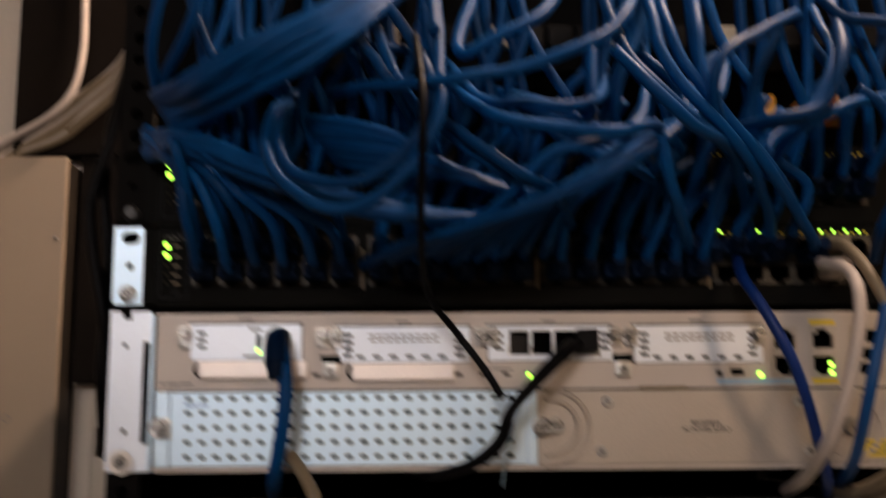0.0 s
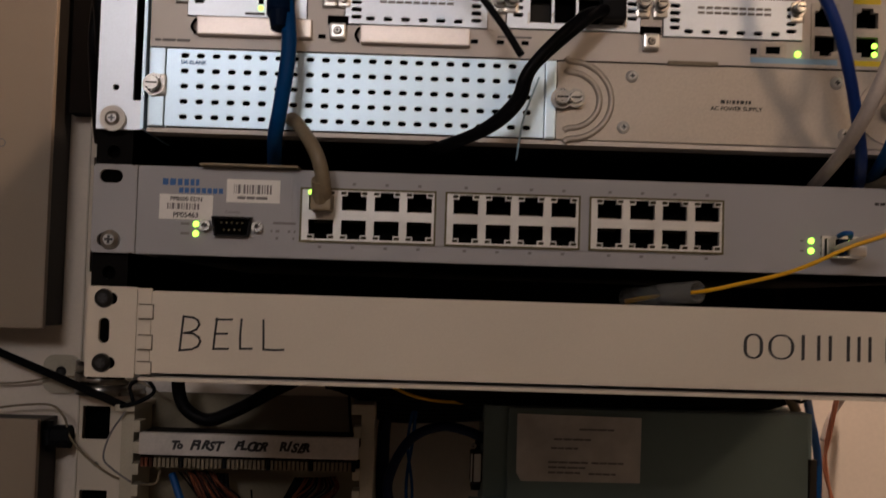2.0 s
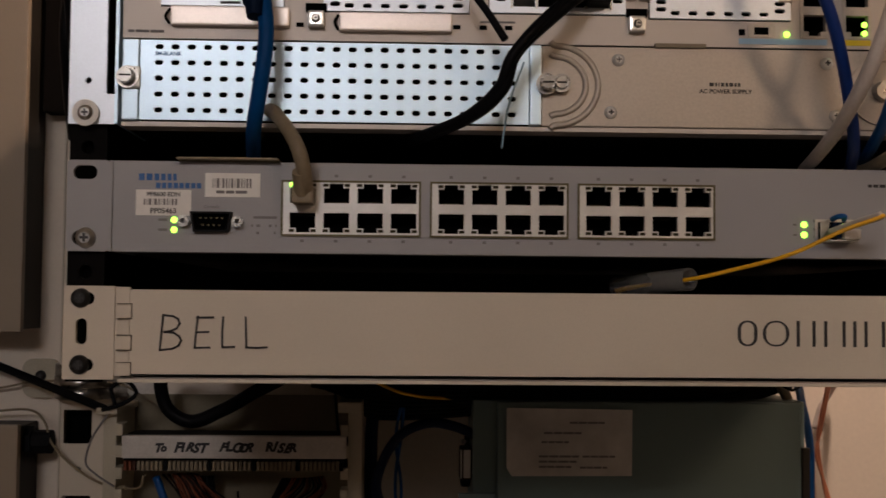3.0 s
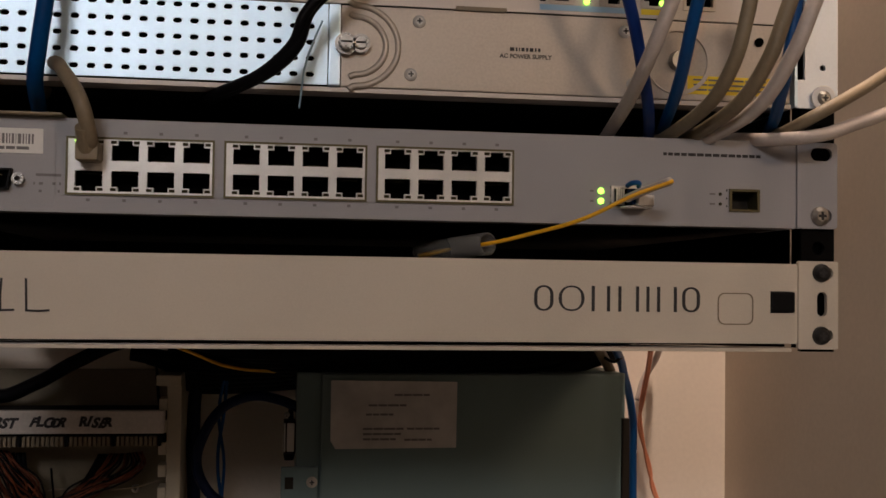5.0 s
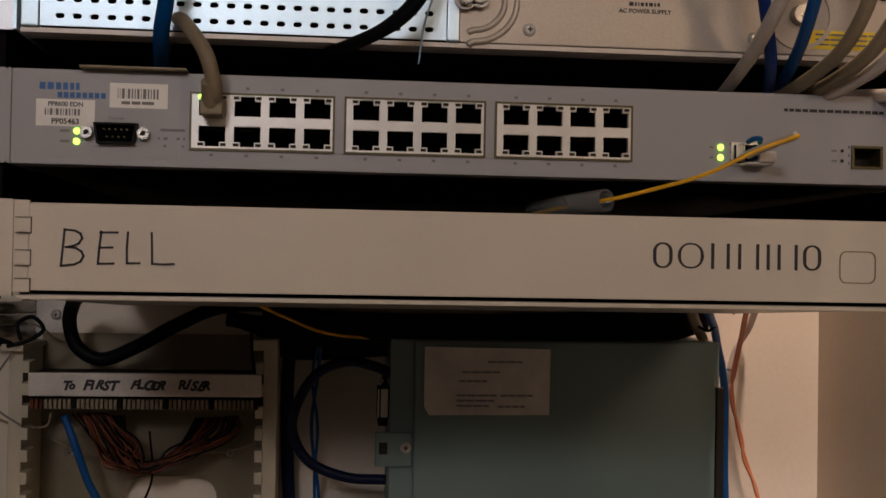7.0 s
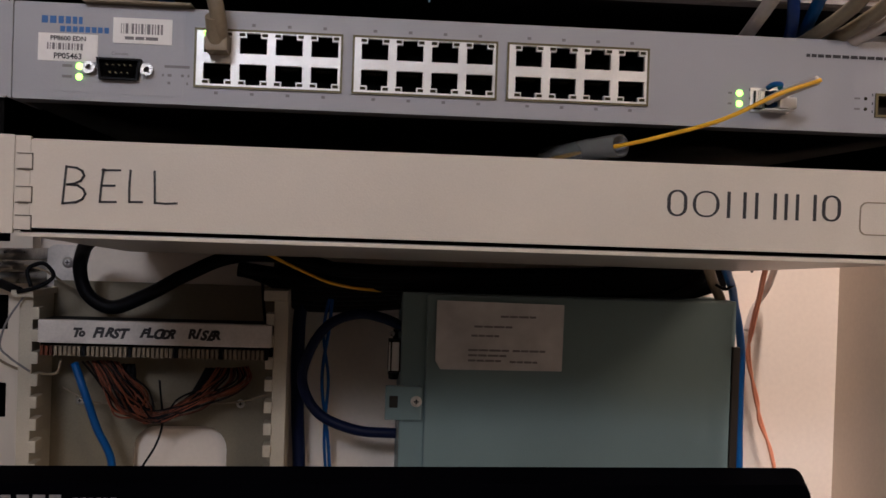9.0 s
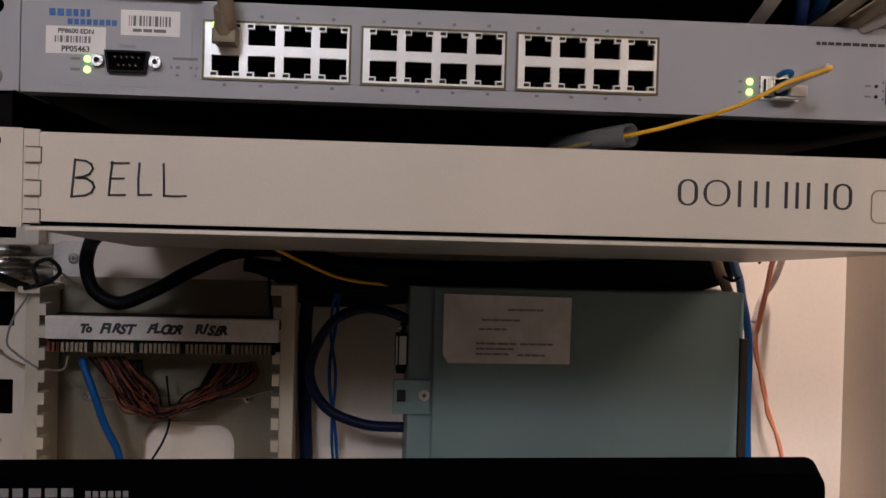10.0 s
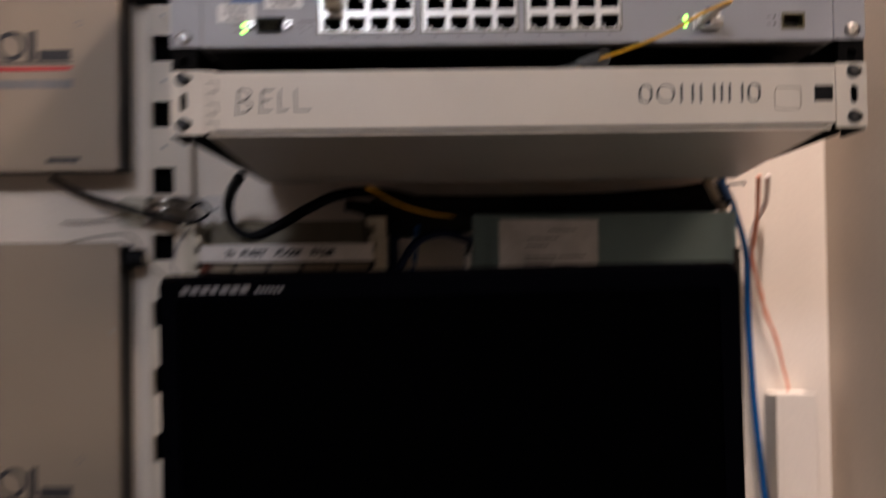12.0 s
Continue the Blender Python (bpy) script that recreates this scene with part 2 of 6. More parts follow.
def rect(x0, x1, z0, z1, r=0.0, n=4):
    """Outline of a rectangle, its corners rounded by r."""
    if not r:
        return [(x0, z0), (x1, z0), (x1, z1), (x0, z1)]
    out = []
    for cx, cz, a0 in ((x1 - r, z0 + r, -90), (x1 - r, z1 - r, 0), (x0 + r, z1 - r, 90), (x0 + r, z0 + r, 180)):
        for k in range(n + 1):
            a = radians(a0 + 90 * k / n)
            out.append((cx + r * math.cos(a), cz + r * math.sin(a)))
    return out


def disc(cx, cz, r, n=14):
    return [(cx + r * math.cos(2 * math.pi * k / n), cz + r * math.sin(2 * math.pi * k / n)) for k in range(n)]


def plate(outer, holes, y, thick, bm=None):
    """A flat plate facing -y with its openings cut through."""
    bm = bm or bmesh.new()
    edges = []
    for loop in [outer] + list(holes):
        vs = [bm.verts.new((x, y, z)) for x, z in loop]
        edges += [bm.edges.new((vs[i], vs[(i + 1) % len(vs)])) for i in range(len(vs))]
    r = bmesh.ops.triangle_fill(bm, use_beauty=True, edges=edges, normal=(0, -1, 0))
    fs = [g for g in r["geom"] if isinstance(g, bmesh.types.BMFace)]
    e = bmesh.ops.extrude_face_region(bm, geom=fs)
    bmesh.ops.translate(bm, vec=(0, thick, 0), verts=[g for g in e["geom"] if isinstance(g, bmesh.types.BMVert)])
    return bm


def pocket(loop, y, depth):
    """The inside of an opening: its walls and its floor."""
    bm = bmesh.new()
    a = [bm.verts.new((x, y, z)) for x, z in loop]
    b = [bm.verts.new((x, y + depth, z)) for x, z in loop]
    for i in range(len(a)):
        j = (i + 1) % len(a)
        bm.faces.new((a[i], a[j], b[j], b[i]))
    bm.faces.new(b)
    return bm


def stroke(pts, w, y, thick=0.0004, bm=None):
    """A pen stroke on a face that looks to -y."""
    bm = bm or bmesh.new()
    for (x0, z0), (x1, z1) in zip(pts, pts[1:]):
        d = Vector((x1 - x0, z1 - z0)).normalized() * w / 2
        n = Vector((-d.y, d.x))
        q = [(x0 - d.x + n.x, z0 - d.y + n.y), (x0 - d.x - n.x, z0 - d.y - n.y), (x1 + d.x - n.x, z1 + d.y - n.y), (x1 + d.x + n.x, z1 + d.y + n.y)]
        f = [bm.verts.new((a, y - thick, b)) for a, b in q]
        g = [bm.verts.new((a, y, b)) for a, b in q]
        bm.faces.new(f)
        for i in range(4):
            bm.faces.new((f[i], f[(i + 1) % 4], g[(i + 1) % 4], g[i]))
    return bm


def words(name, text, x, y, z, size, material, parent, label="", shear=0.0, align="LEFT", bold=0.0):
    """Built-in lettering on a face that looks to -y; z is the base line."""
    cu = bpy.data.curves.new(name, "FONT")
    cu.body, cu.size, cu.shear, cu.align_x, cu.extrude, cu.offset = text, size, shear, align, 0.00015, bold
    cu.resolution_u = 3
    tmp = new(name + "_tmp", cu)
    bpy.context.view_layer.update()
    me = bpy.data.meshes.new_from_object(tmp.evaluated_get(bpy.context.evaluated_depsgraph_get()))
    bpy.data.objects.remove(tmp)
    bpy.data.curves.remove(cu)
    me.transform(Matrix.Translation((x, y, z)) @ Matrix.Rotation(radians(90), 4, "X"))
    me.transform(Matrix.Translation(-where(parent)))
    me.materials.clear()
    me.materials.append(M[material])
    me.name = name
    ob = new(name, me)
    ob.parent = parent
    return tagged(ob, label)


def bars(name, x0, x1, z, h, y, material, parent, gaps=(), bm=None):
    """A line of unreadable print: plain bars."""
    bm = bm or bmesh.new()
    cuts = [x0] + [x0 + (x1 - x0) * g for g in gaps] + [x1]
    for a, b in zip(cuts, cuts[1:]):
        box(a, b - 0.0007, y - 0.0002, y, z, z + h, bm=bm)
    return tagged(part(name, bm, material, parent), kind="stuff" if len(gaps) > 6 else "")


def screw(parent, x, y, z, r, material="chrome", name="screw", label="", washer=0.0, washmat="paper"):
    bm = rod((x, y, z), (x, y - r * 0.35, z), r, r * 0.92, 18)
    rod((x, y - r * 0.35, z), (x, y - r * 0.62, z), r * 0.92, r * 0.55, 18, bm)
    s = part(name, bm, material, parent, label)
    k = bmesh.new()
    box(x - r * 0.42, x + r * 0.42, y - r * 0.66, y - r * 0.55, z - r * 0.13, z + r * 0.13, bm=k)
    box(x - r * 0.13, x + r * 0.13, y - r * 0.67, y - r * 0.55, z - r * 0.42, z + r * 0.42, bm=k)
    if washer:
        part("washer", plate(disc(x, z, washer, 24), [disc(x, z, r * 0.8, 24)], y - 0.0012, 0.0012), washmat, parent)
    part(name + "_slot", k, "ink", parent)
    return s


def led(parent, x, y, z, w=0.0028, lit=True, name="led"):
    bm = rod((x, y, z), (x, y - 0.0005, z), w * 0.52, w * 0.50, 12)
    rod((x, y - 0.0005, z), (x, y - 0.0009, z), w * 0.50, w * 0.25, 12, bm)
    return part(name, bm, "led" if lit else "ledoff", parent, "lit green indicator" if lit else "")


def jack_loop(cx, cz, up, w=0.0118, h=0.0082):
    """Outline of a modular jack's mouth, its latch notch up or down."""
    s = 1 if up else -1
    q = [(-w / 2, -h / 2), (w / 2, -h / 2), (w / 2, h / 2), (w * .27, h / 2), (w * .27, h / 2 + .0022), (-w * .27, h / 2 + .0022), (-w * .27, h / 2), (-w / 2, h / 2)]
    out = [(cx + a, cz + s * b) for a, b in q]
    return out if up else out[::-1]

# ---- the room ----
WY, WX = 0.40, 0.347
solid("wall_north", box(-1.7, WX + 0.1, WY, WY + 0.1, 0, CEIL), "wall", "off-white painted wall behind the equipment rack", "wall", kind="structure")
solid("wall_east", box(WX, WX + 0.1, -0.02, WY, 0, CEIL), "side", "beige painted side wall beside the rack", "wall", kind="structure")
# unseen walls added to close the room, the far ones dark against bounce
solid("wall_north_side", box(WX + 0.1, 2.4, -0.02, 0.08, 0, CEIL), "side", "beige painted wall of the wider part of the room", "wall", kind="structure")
solid("wall_far_east", box(2.4, 2.5, -2.4, 0.08, 0, CEIL), "dim", "unseen wall, kept dark brown to cut bounced light", "wall", kind="structure")
solid("wall_west", box(-1.7, -1.6, -2.3, WY, 0, CEIL), "dim", "unseen wall, kept dark brown to cut bounced light", "wall", kind="structure")
solid("wall_south", box(-1.7, 2.4, -2.4, -2.3, 0, CEIL), "dim", "unseen wall, kept dark brown to cut bounced light", "wall", kind="structure")
solid("floor", box(-1.7, 2.5, -2.4, WY + 0.1, -0.1, 0), "floor", "grey vinyl floor", "floor", kind="structure")
solid("ceiling", box(-1.7, 2.5, -2.4, WY + 0.1, CEIL, CEIL + .1), "ceil", "white ceiling", "ceiling", kind="structure")


def lamp_thing(name, label, x0, x1, y0, y1, z0, z1, on_wall):
    lamp = thing(name, ((x0 + x1) / 2, (y0 + y1) / 2, z0), label, "lamp")
    part("housing", box(x0, x1, y0, y1, z0, z1, .003), "ceil", lamp)
    if on_wall:
        part("diffuser", box(x0 + .02, x1 - .02, y1, y1 + .006, z0 + .02, z1 - .02), "lampd", lamp)
    else:
        part("diffuser", box(x0 + .01, x1 - .01, y0 + .01, y1 - .01, z0 - .005, z0), "lampd", lamp)


for wx, _, wz in (WALL_LAMP, WARM_LAMP):
    lamp_thing("wall_light", "flat white wall light with a lit diffuser", wx - .28, wx + .28, -2.30, -2.275, wz - .19, wz + .19, True)
lamp_thing("ceiling_light", "narrow white ceiling light with a lit diffuser", TUBE[0] - .045, TUBE[0] + .045, TUBE[1] - .17, TUBE[1] + .17, CEIL - .018, CEIL, False)

# ---- the rack frame ----
E = 0.2413
rack = thing("equipment_rack", (0, 0.02, 0.9), "black steel wall-mounted equipment rack with round-holed rails", "rack")
U3 = (0.00635, 0.022225, 0.0381)
rail_loop = [disc(0, Z - 0.0 + u * 0.04445 + h, 0.0034, 10) for u in range(-1, 16) for h in U3]
for side in (-1, 1):
    x0, x1 = sorted((side * E, side * 0.2235))
    part("rail", plate(rect(x0, x1, Z - 0.002, Z + 0.70), [[(side * 0.2326 + a, b) for a, b in l] for l in rail_loop if min(b for a, b in l) > Z], 0.0022, 0.0025), "rail", rack)
    part("rail_flange", box(min(side * E, side * 0.2385), max(side * E, side * 0.2385), 0.005, 0.045, Z - 0.002, Z + 0.70), "rail", rack)
    # added black strip: shade behind the rail holes instead of lit wall
    part("rail_hole_shade", box(min(side * .2385, side * .2250), max(side * .2385, side * .2250), 0.0075, 0.009, Z - 0.002, Z + 0.70), "void", rack)
    part("side_arm", box(min(side * .2385, side * .2365), max(side * .2385, side * .2365), 0.045, WY, Z + 0.30, Z + 0.335), "rail", rack)
# black sheets added at rear and sides to hide the lit wall in gaps
part("rear_shade_sheet", box(-.2383, .2383, .3725, .376, Z + .000, Z + .30), "rail", rack)
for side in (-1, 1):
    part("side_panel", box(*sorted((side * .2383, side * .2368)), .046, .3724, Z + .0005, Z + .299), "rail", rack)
part("top_beam", box(-E, E, 0.006, 0.045, Z + 0.70, Z + 0.74, 0.003), "rail", rack)

# ---- grey ethernet unit ----
N0, N1 = Z + 0.0606, Z + 0.1045
sw = thing("ethernet_switch", (0, 0.1, N0), "grey one-unit network switch with twenty-four copper ports", "switch")
# body colour carries the shade of the gaps above and below
part("chassis", box(-0.2195, 0.2195, 0.016, 0.36, N0, N1, 0.0012), "shadechassis", sw)
part("face_rim", plate(rect(-0.2195, 0.2195, N0, N1), [rect(-0.2183, 0.2183, N0 + .0012, N1 - .0012)], 0.003, 0.014), "grey", sw)
ports = []
for bx in (-0.1380, -0.0660, 0.0060):
    for k in range(4):
        for up in (1, 0):
            ports.append((bx + 0.0096 + k * 0.0163, N0 + (0.0281 if up else 0.0160), up, bx))
wins = [rect(bx, bx + 0.0660, N0 + 0.0090, N0 + 0.0346) for bx in (-0.1380, -0.0660, 0.0060)]
part("faceplate", plate(rect(-0.2195, 0.2195, N0, N1, 0.0008, 2), wins + [rect(0.1230, 0.1400, N0 + .0085, N0 + .0185), rect(0.1845, 0.1990, N0 + .0085, N0 + .0185)], 0.0, 0.003), "grey", sw)
for bx in (-0.1380, -0.0660, 0.0060):
    mine = [p for p in ports if p[3] == bx]
    blk = part("port_block", plate(rect(bx, bx + .0660, N0 + .0090, N0 + .0346), [jack_loop(a, b, u, .0124, .0074) for a, b, u, _ in mine], -0.0008, 0.004), "jack", sw, "bright metal jack shell")
    for a, b, u, _ in mine:
        p = part("port", pocket(jack_loop(a, b, u, .0124, .0074), 0.0022, 0.012), "void", blk)
        s = 1 if u else -1
        pin = bmesh.new()
        for k in range(8):
            box(a - .0040 + k * .0011, a - .0036 + k * .0011, .004, .0135, b - s * .0030, b - s * .0027, bm=pin)
        tagged(part("contact_comb", pin, "rimdark", p), kind="stuff")
        for q in (-1, 1):
            if u and q < 0 and a < -.127:
                led(blk, a - .0052, -.0009, b + .0050, .0024, name="port_led")
                continue
            part("port_led", box(a + q * .0052 - .0013, a + q * .0052 + .0013, -0.0011, -0.0005, b + s * .0050 - .0007, b + s * .0050 + .0007), "ledoff", blk)
    rim = plate(rect(bx - .0008, bx + .0668, N0 + .0082, N0 + .0354), [rect(bx + .0002, bx + .0658, N0 + .0092, N0 + .0344)], -0.0012, 0.0010)
    part("rim", rim, "rimdark", blk)
    for a, b, u, _ in mine:
        bars("port_number", a - .0010, a + .0014, N0 + (.0370 if u else .0054), .0013, -0.0001, "greyink", blk)
for side in (-1, 1):
    x0, x1 = sorted((side * E, side * 0.2212))
    hx = side * 0.2326
    ear = part("ear", plate(rect(x0, x1, N0, N1, 0.0016, 3), [rect(hx - .0058, hx + .0058, N0 + .0346, N0 + .0414, .0033, 4), rect(hx - .0058, hx + .0058, N0 + .0030, N0 + .0098, .0033, 4)], -0.0012, 0.0022), "grey", sw)
    part("ear_flange", box(*sorted((side * .2212, side * .2197)), -0.0012, 0.05, N0, N1), "grey", sw)
    screw(ear, hx - side * 0.0008, -0.0012, N0 + 0.0064, 0.0050, "chrome", "screw")
    # black plate gives the ear hole its shade
    part("hole_shade", box(hx - .0062, hx + .0062, 0.00105, 0.0018, N0 + .0340, N0 + .042), "void", ear)
# print and stickers
part("print_field", box(-0.2105, -0.1435, -0.0003, 0.0, N0 + .0036, N0 + .0405), "grey", sw)
lb = part("asset_sticker", box(-0.2085, -0.1820, -0.0007, -0.0003, N0 + .0175, N0 + .0300, .0002), "paper", sw, "white asset sticker with printed code")
words("asset_code", "PP8600 EDN", -0.1952, -0.0008, N0 + .0268, .0030, "ink", lb, align="CENTER", bold=.00004)
bars("bar_code", -0.2045, -0.1880, N0 + .0226, .0030, -0.0007, "greyink", lb, [.08, .14, .25, .3, .42, .5, .56, .66, .74, .8, .9])
words("asset_number", "PP05463", -0.1952, -0.0008, N0 + .0186, .0036, "ink", lb, align="CENTER", bold=.00006)
lb = part("serial_sticker", box(-0.1755, -0.1490, -0.0007, -0.0003, N0 + .0268, N0 + .0384, .0002), "paper", sw, "white sticker with bar code")
bars("bar_code", -0.1718, -0.1525, N0 + .0312, .0046, -0.0007, "greyink", lb, [.05, .1, .2, .24, .33, .4, .46, .55, .6, .71, .78, .84, .92])
bars("print_line", -0.1700, -0.1545, N0 + .0285, .0014, -0.0007, "greyink", lb, [.3, .6])
for a, b in ((-.2072, -.2045), (-.2036, -.2008), (-.1998, -.1975), (-.1966, -.1944), (-.1935, -.1916), (-.1908, -.1892)):
    part("mark_bar", box(a, b, -0.0005, -0.0003, N0 + .0345, N0 + .0378), "blueink", sw)
for k in range(8):
    part("mark_bar", box(-.1990 + k * .0028, -.1969 + k * .0028, -0.0005, -0.0003, N0 + .0308, N0 + .0334), "blueink", sw)
for zz in (.0155, .0107):
    led(sw, -0.1900, -0.0002, N0 + zz, .0030)
    bars("print_line", -0.1975, -0.1925, N0 + zz - .0006, .0012, -0.0003, "greyink", sw)
ser = part("serial_port", plate([(-.1820, N0 + .0195), (-.1620, N0 + .0195), (-.1636, N0 + .0098), (-.1804, N0 + .0098)][::-1], [[(-.1808, N0 + .0186), (-.1632, N0 + .0186), (-.1645, N0 + .0107), (-.1795, N0 + .0107)][::-1]], -0.0042, 0.0042), "blackpl", sw, "black nine-pin serial socket")
part("socket_floor", box(-.1806, -.1634, -0.0010, -0.0003, N0 + .0108, N0 + .0186), "void", ser)
pin = bmesh.new()
for k in range(5):
    rod((-.1772 + k * .0026, -.001, N0 + .0165), (-.1772 + k * .0026, -.0036, N0 + .0165), .0004, n=6, bm=pin)
    if k < 4:
        rod((-.1759 + k * .0026, -.001, N0 + .0130), (-.1759 + k * .0026, -.0036, N0 + .0130), .0004, n=6, bm=pin)
part("pins", pin, "rimdark", ser)
for sx in (-.1852, -.1594):
    part("jack_screw", plate(disc(sx, N0 + .0148, .0028, 12), [disc(sx, N0 + .0148, .0013, 12)], -0.0040, .0040), "chrome", sw)
words("console_word", "Console", -.1722, -.0004, N0 + .0213, .0022, "greyink", sw, align="CENTER")
for zz, spans in ((.0165, ((-.1520, -.1400),)), (.0125, ((-.1530, -.1515), (-.1505, -.1480), (-.1445, -.1425), (-.1415, -.1400))), (.0090, ((-.1505, -.1485), (-.1420, -.1405)))):
    for a, b in spans:
        bars("print_line", a, b, N0 + zz, .0012, -0.0003, "greyink", sw)
# optical modules
for zz, lit in ((.0165, True), (.0115, True)):
    led(sw, 0.1170, -0.0001, N0 + zz, .0030, lit)
    bars("print_line", 0.1115, 0.1140, N0 + zz - .0005, .0009, -0.0001, "greyink", sw)
    led(sw, 0.1790, -0.0001, N0 + zz, .0016, False)
    bars("print_line", 0.1735, 0.1770, N0 + zz - .0005, .0009, -0.0001, "greyink", sw)
cage = part("optical_cage", plate(rect(.1222, .1408, N0 + .0078, N0 + .0192), [rect(.1236, .1394, N0 + .0090, N0 + .0180)], -0.0010, .012), "steel", sw)
mod = part("optical_module", box(.1238, .1392, -0.0030, 0.02, N0 + .0092, N0 + .0178, .0006), "blackpl", sw, "dark optical module with a blue latch and beige connector")
for k in range(4):
    part("cage_spring", box(.1240 + k * .0011, .1246 + k * .0011, -.0042, -.0020, N0 + .0095, N0 + .0176), "steel", mod)
part("connector_body", box(.1322, .1405, -0.0125, -0.0025, N0 + .0088, N0 + .0140, .0008), "strip", mod, "beige fibre connector")
part("connector_body", box(.1296, .1318, -0.0105, -0.0025, N0 + .0095, N0 + .0172, .0006), "plugblue", mod)
led(mod, .1322, -.0110, N0 + .0158, .0016)
part("module_lip", box(.1262, .1400, -0.0105, -0.0020, N0 + .0080, N0 + .0087, .0003), "paper", mod)
part("latch", hose([(.1292, -.0045, N0 + .0190), (.1302, -.0095, N0 + .0200), (.1330, -.0105, N0 + .0200), (.1342, -.0070, N0 + .0186)], .0013, 10, step=5), "azure", mod, "blue latch", smooth=True)
for zz in (.0178, .0137, .0098):
    bars("print_line", .1218, .1231, N0 + zz, .0012, -0.0001, "ink", sw)
    bars("print_line", .1822, .1834, N0 + zz, .0012, -0.0001, "ink", sw)
cage = part("optical_cage", plate(rect(.1837, .1998, N0 + .0078, N0 + .0192), [rect(.1850, .1985, N0 + .0090, N0 + .0180)], -0.0010, .012), "rimdark", sw)
part("cage_floor", box(.1846, .1989, 0.011, 0.012, N0 + .0086, N0 + .0184), "cabside", cage)
bars("print_line", .1490, .2010, N0 + .0352, .0015, -0.0001, "ink", sw, [.05, .11, .18, .25, .34, .42, .5, .58, .66, .74, .8, .87, .94])
part("cable_tag", box(-0.1885, -0.1400, -0.006, 0.03, N1 + .0004, N1 + .0016, .0005), "tan", sw, "thin tan card lying on the top edge")

# ---- cream fibre panel ----
pan = thing("fibre_enclosure", (0, 0.1, Z), "cream one-unit fibre patch panel with a hinged front door", "fibre enclosure")
P0, P1 = Z + 0.0004, Z + 0.0440
DROP = radians(2.6)


def sag(bm):
    """The tray hangs down a little towards its back."""
    bmesh.ops.rotate(bm, cent=(0, 0.0, Z), matrix=Matrix.Rotation(-DROP, 3, "X"), verts=bm.verts)
    return bm


tray = part("tray", sag(box(-0.2150, 0.2150, 0.0015, 0.255, Z - .0012, Z + .0003)), "traymetal", pan)
part("tray_lip", box(-0.2150, 0.2160, -0.0030, 0.0010, Z - .0019, Z - .0002, .0004), "cream", pan)
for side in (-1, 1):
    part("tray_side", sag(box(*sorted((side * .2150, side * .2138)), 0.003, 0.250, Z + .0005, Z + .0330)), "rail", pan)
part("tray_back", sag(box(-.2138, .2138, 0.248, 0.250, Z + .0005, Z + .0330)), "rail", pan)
# cover coloured black: shade of the gap over the tray painted in
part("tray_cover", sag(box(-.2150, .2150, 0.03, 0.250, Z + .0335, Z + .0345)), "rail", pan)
dz0, dz1 = Z + .0022, Z + .0424
door = part("door", plate(rect(-0.2095, 0.2190, dz0, dz1, .0012, 3), [rect(.2046, .2176, Z + .0175, Z + .0285)], -0.0030, .0030), "cream", pan)
spine = part("hinge_spine", box(-.2168, -.2098, -0.0022, 0.0006, dz0 - .001, dz1 + .0012, .0005), "cream", pan)
for zz in (.0320, .0170, .0045):
    top = Z + zz + (.0038 if zz > .01 else .0033)
    o = box(-.2156, -.2084, -.0037, -.0028, top - .0004, top)
    box(-.2088, -.2084, -.0037, -.0028, Z + zz - .0038, top - .0004, bm=o)
    if zz > .01:
        box(-.2156, -.2088, -.0037, -.0028, Z + zz - .0038, Z + zz - .0034, bm=o)
    part("hinge_gap", o, "seam", pan)
    part("hinge_tab", box(-.2152, -.2088, -.0036, -.0028, Z + zz - .0031, Z + zz + .0031 if zz > .01 else Z + zz + .0026, .0003), "cream", pan)
part("latch_slide", box(.2048, .2174, -0.0042, 0.004, Z + .0178, Z + .0282, .0012), "blackpl", pan, "black sliding latch")
part("finger_recess", plate(rect(.1768, .1955, Z + .0115, Z + .0275, .0035, 4), [rect(.1774, .1949, Z + .0121, Z + .0269, .0031, 4)], -0.0033, .0004), "tan", pan)
for side in (-1, 1):
    x0, x1 = sorted((side * E, side * (0.2170 if side < 0 else 0.2200)))
    hx = side * 0.2326
    ear = part("ear", plate(rect(x0, x1, P0 - .001, P1, .0008, 2), [rect(hx - .0027, hx + .0027, Z + .0160, Z + .0285, .0026, 4), rect(hx - .0045, hx + .0060, Z + .0034, Z + .0094, .0029, 4), rect(hx - .0045, hx + .0060, Z + .0350, Z + .0410, .0029, 4)], -0.0022, .0028), "cream", pan)
    # added black plate, painted shade inside the ear slots
    part("slot_shade", box(hx - .0062, hx + .0064, .0010, .0018, Z + .003, Z + .0412), "void", ear)
    for zz in (.00635, .0381):
        screw(ear, hx - .0005, -.0022, Z + zz, .0048, "screwblk", "screw")
    part("ear_side", box(*sorted((side * E, side * .2398)), 0.0050, .035, P0, P1), "rail", pan)
# hand-written word in marker
yb = -0.0031
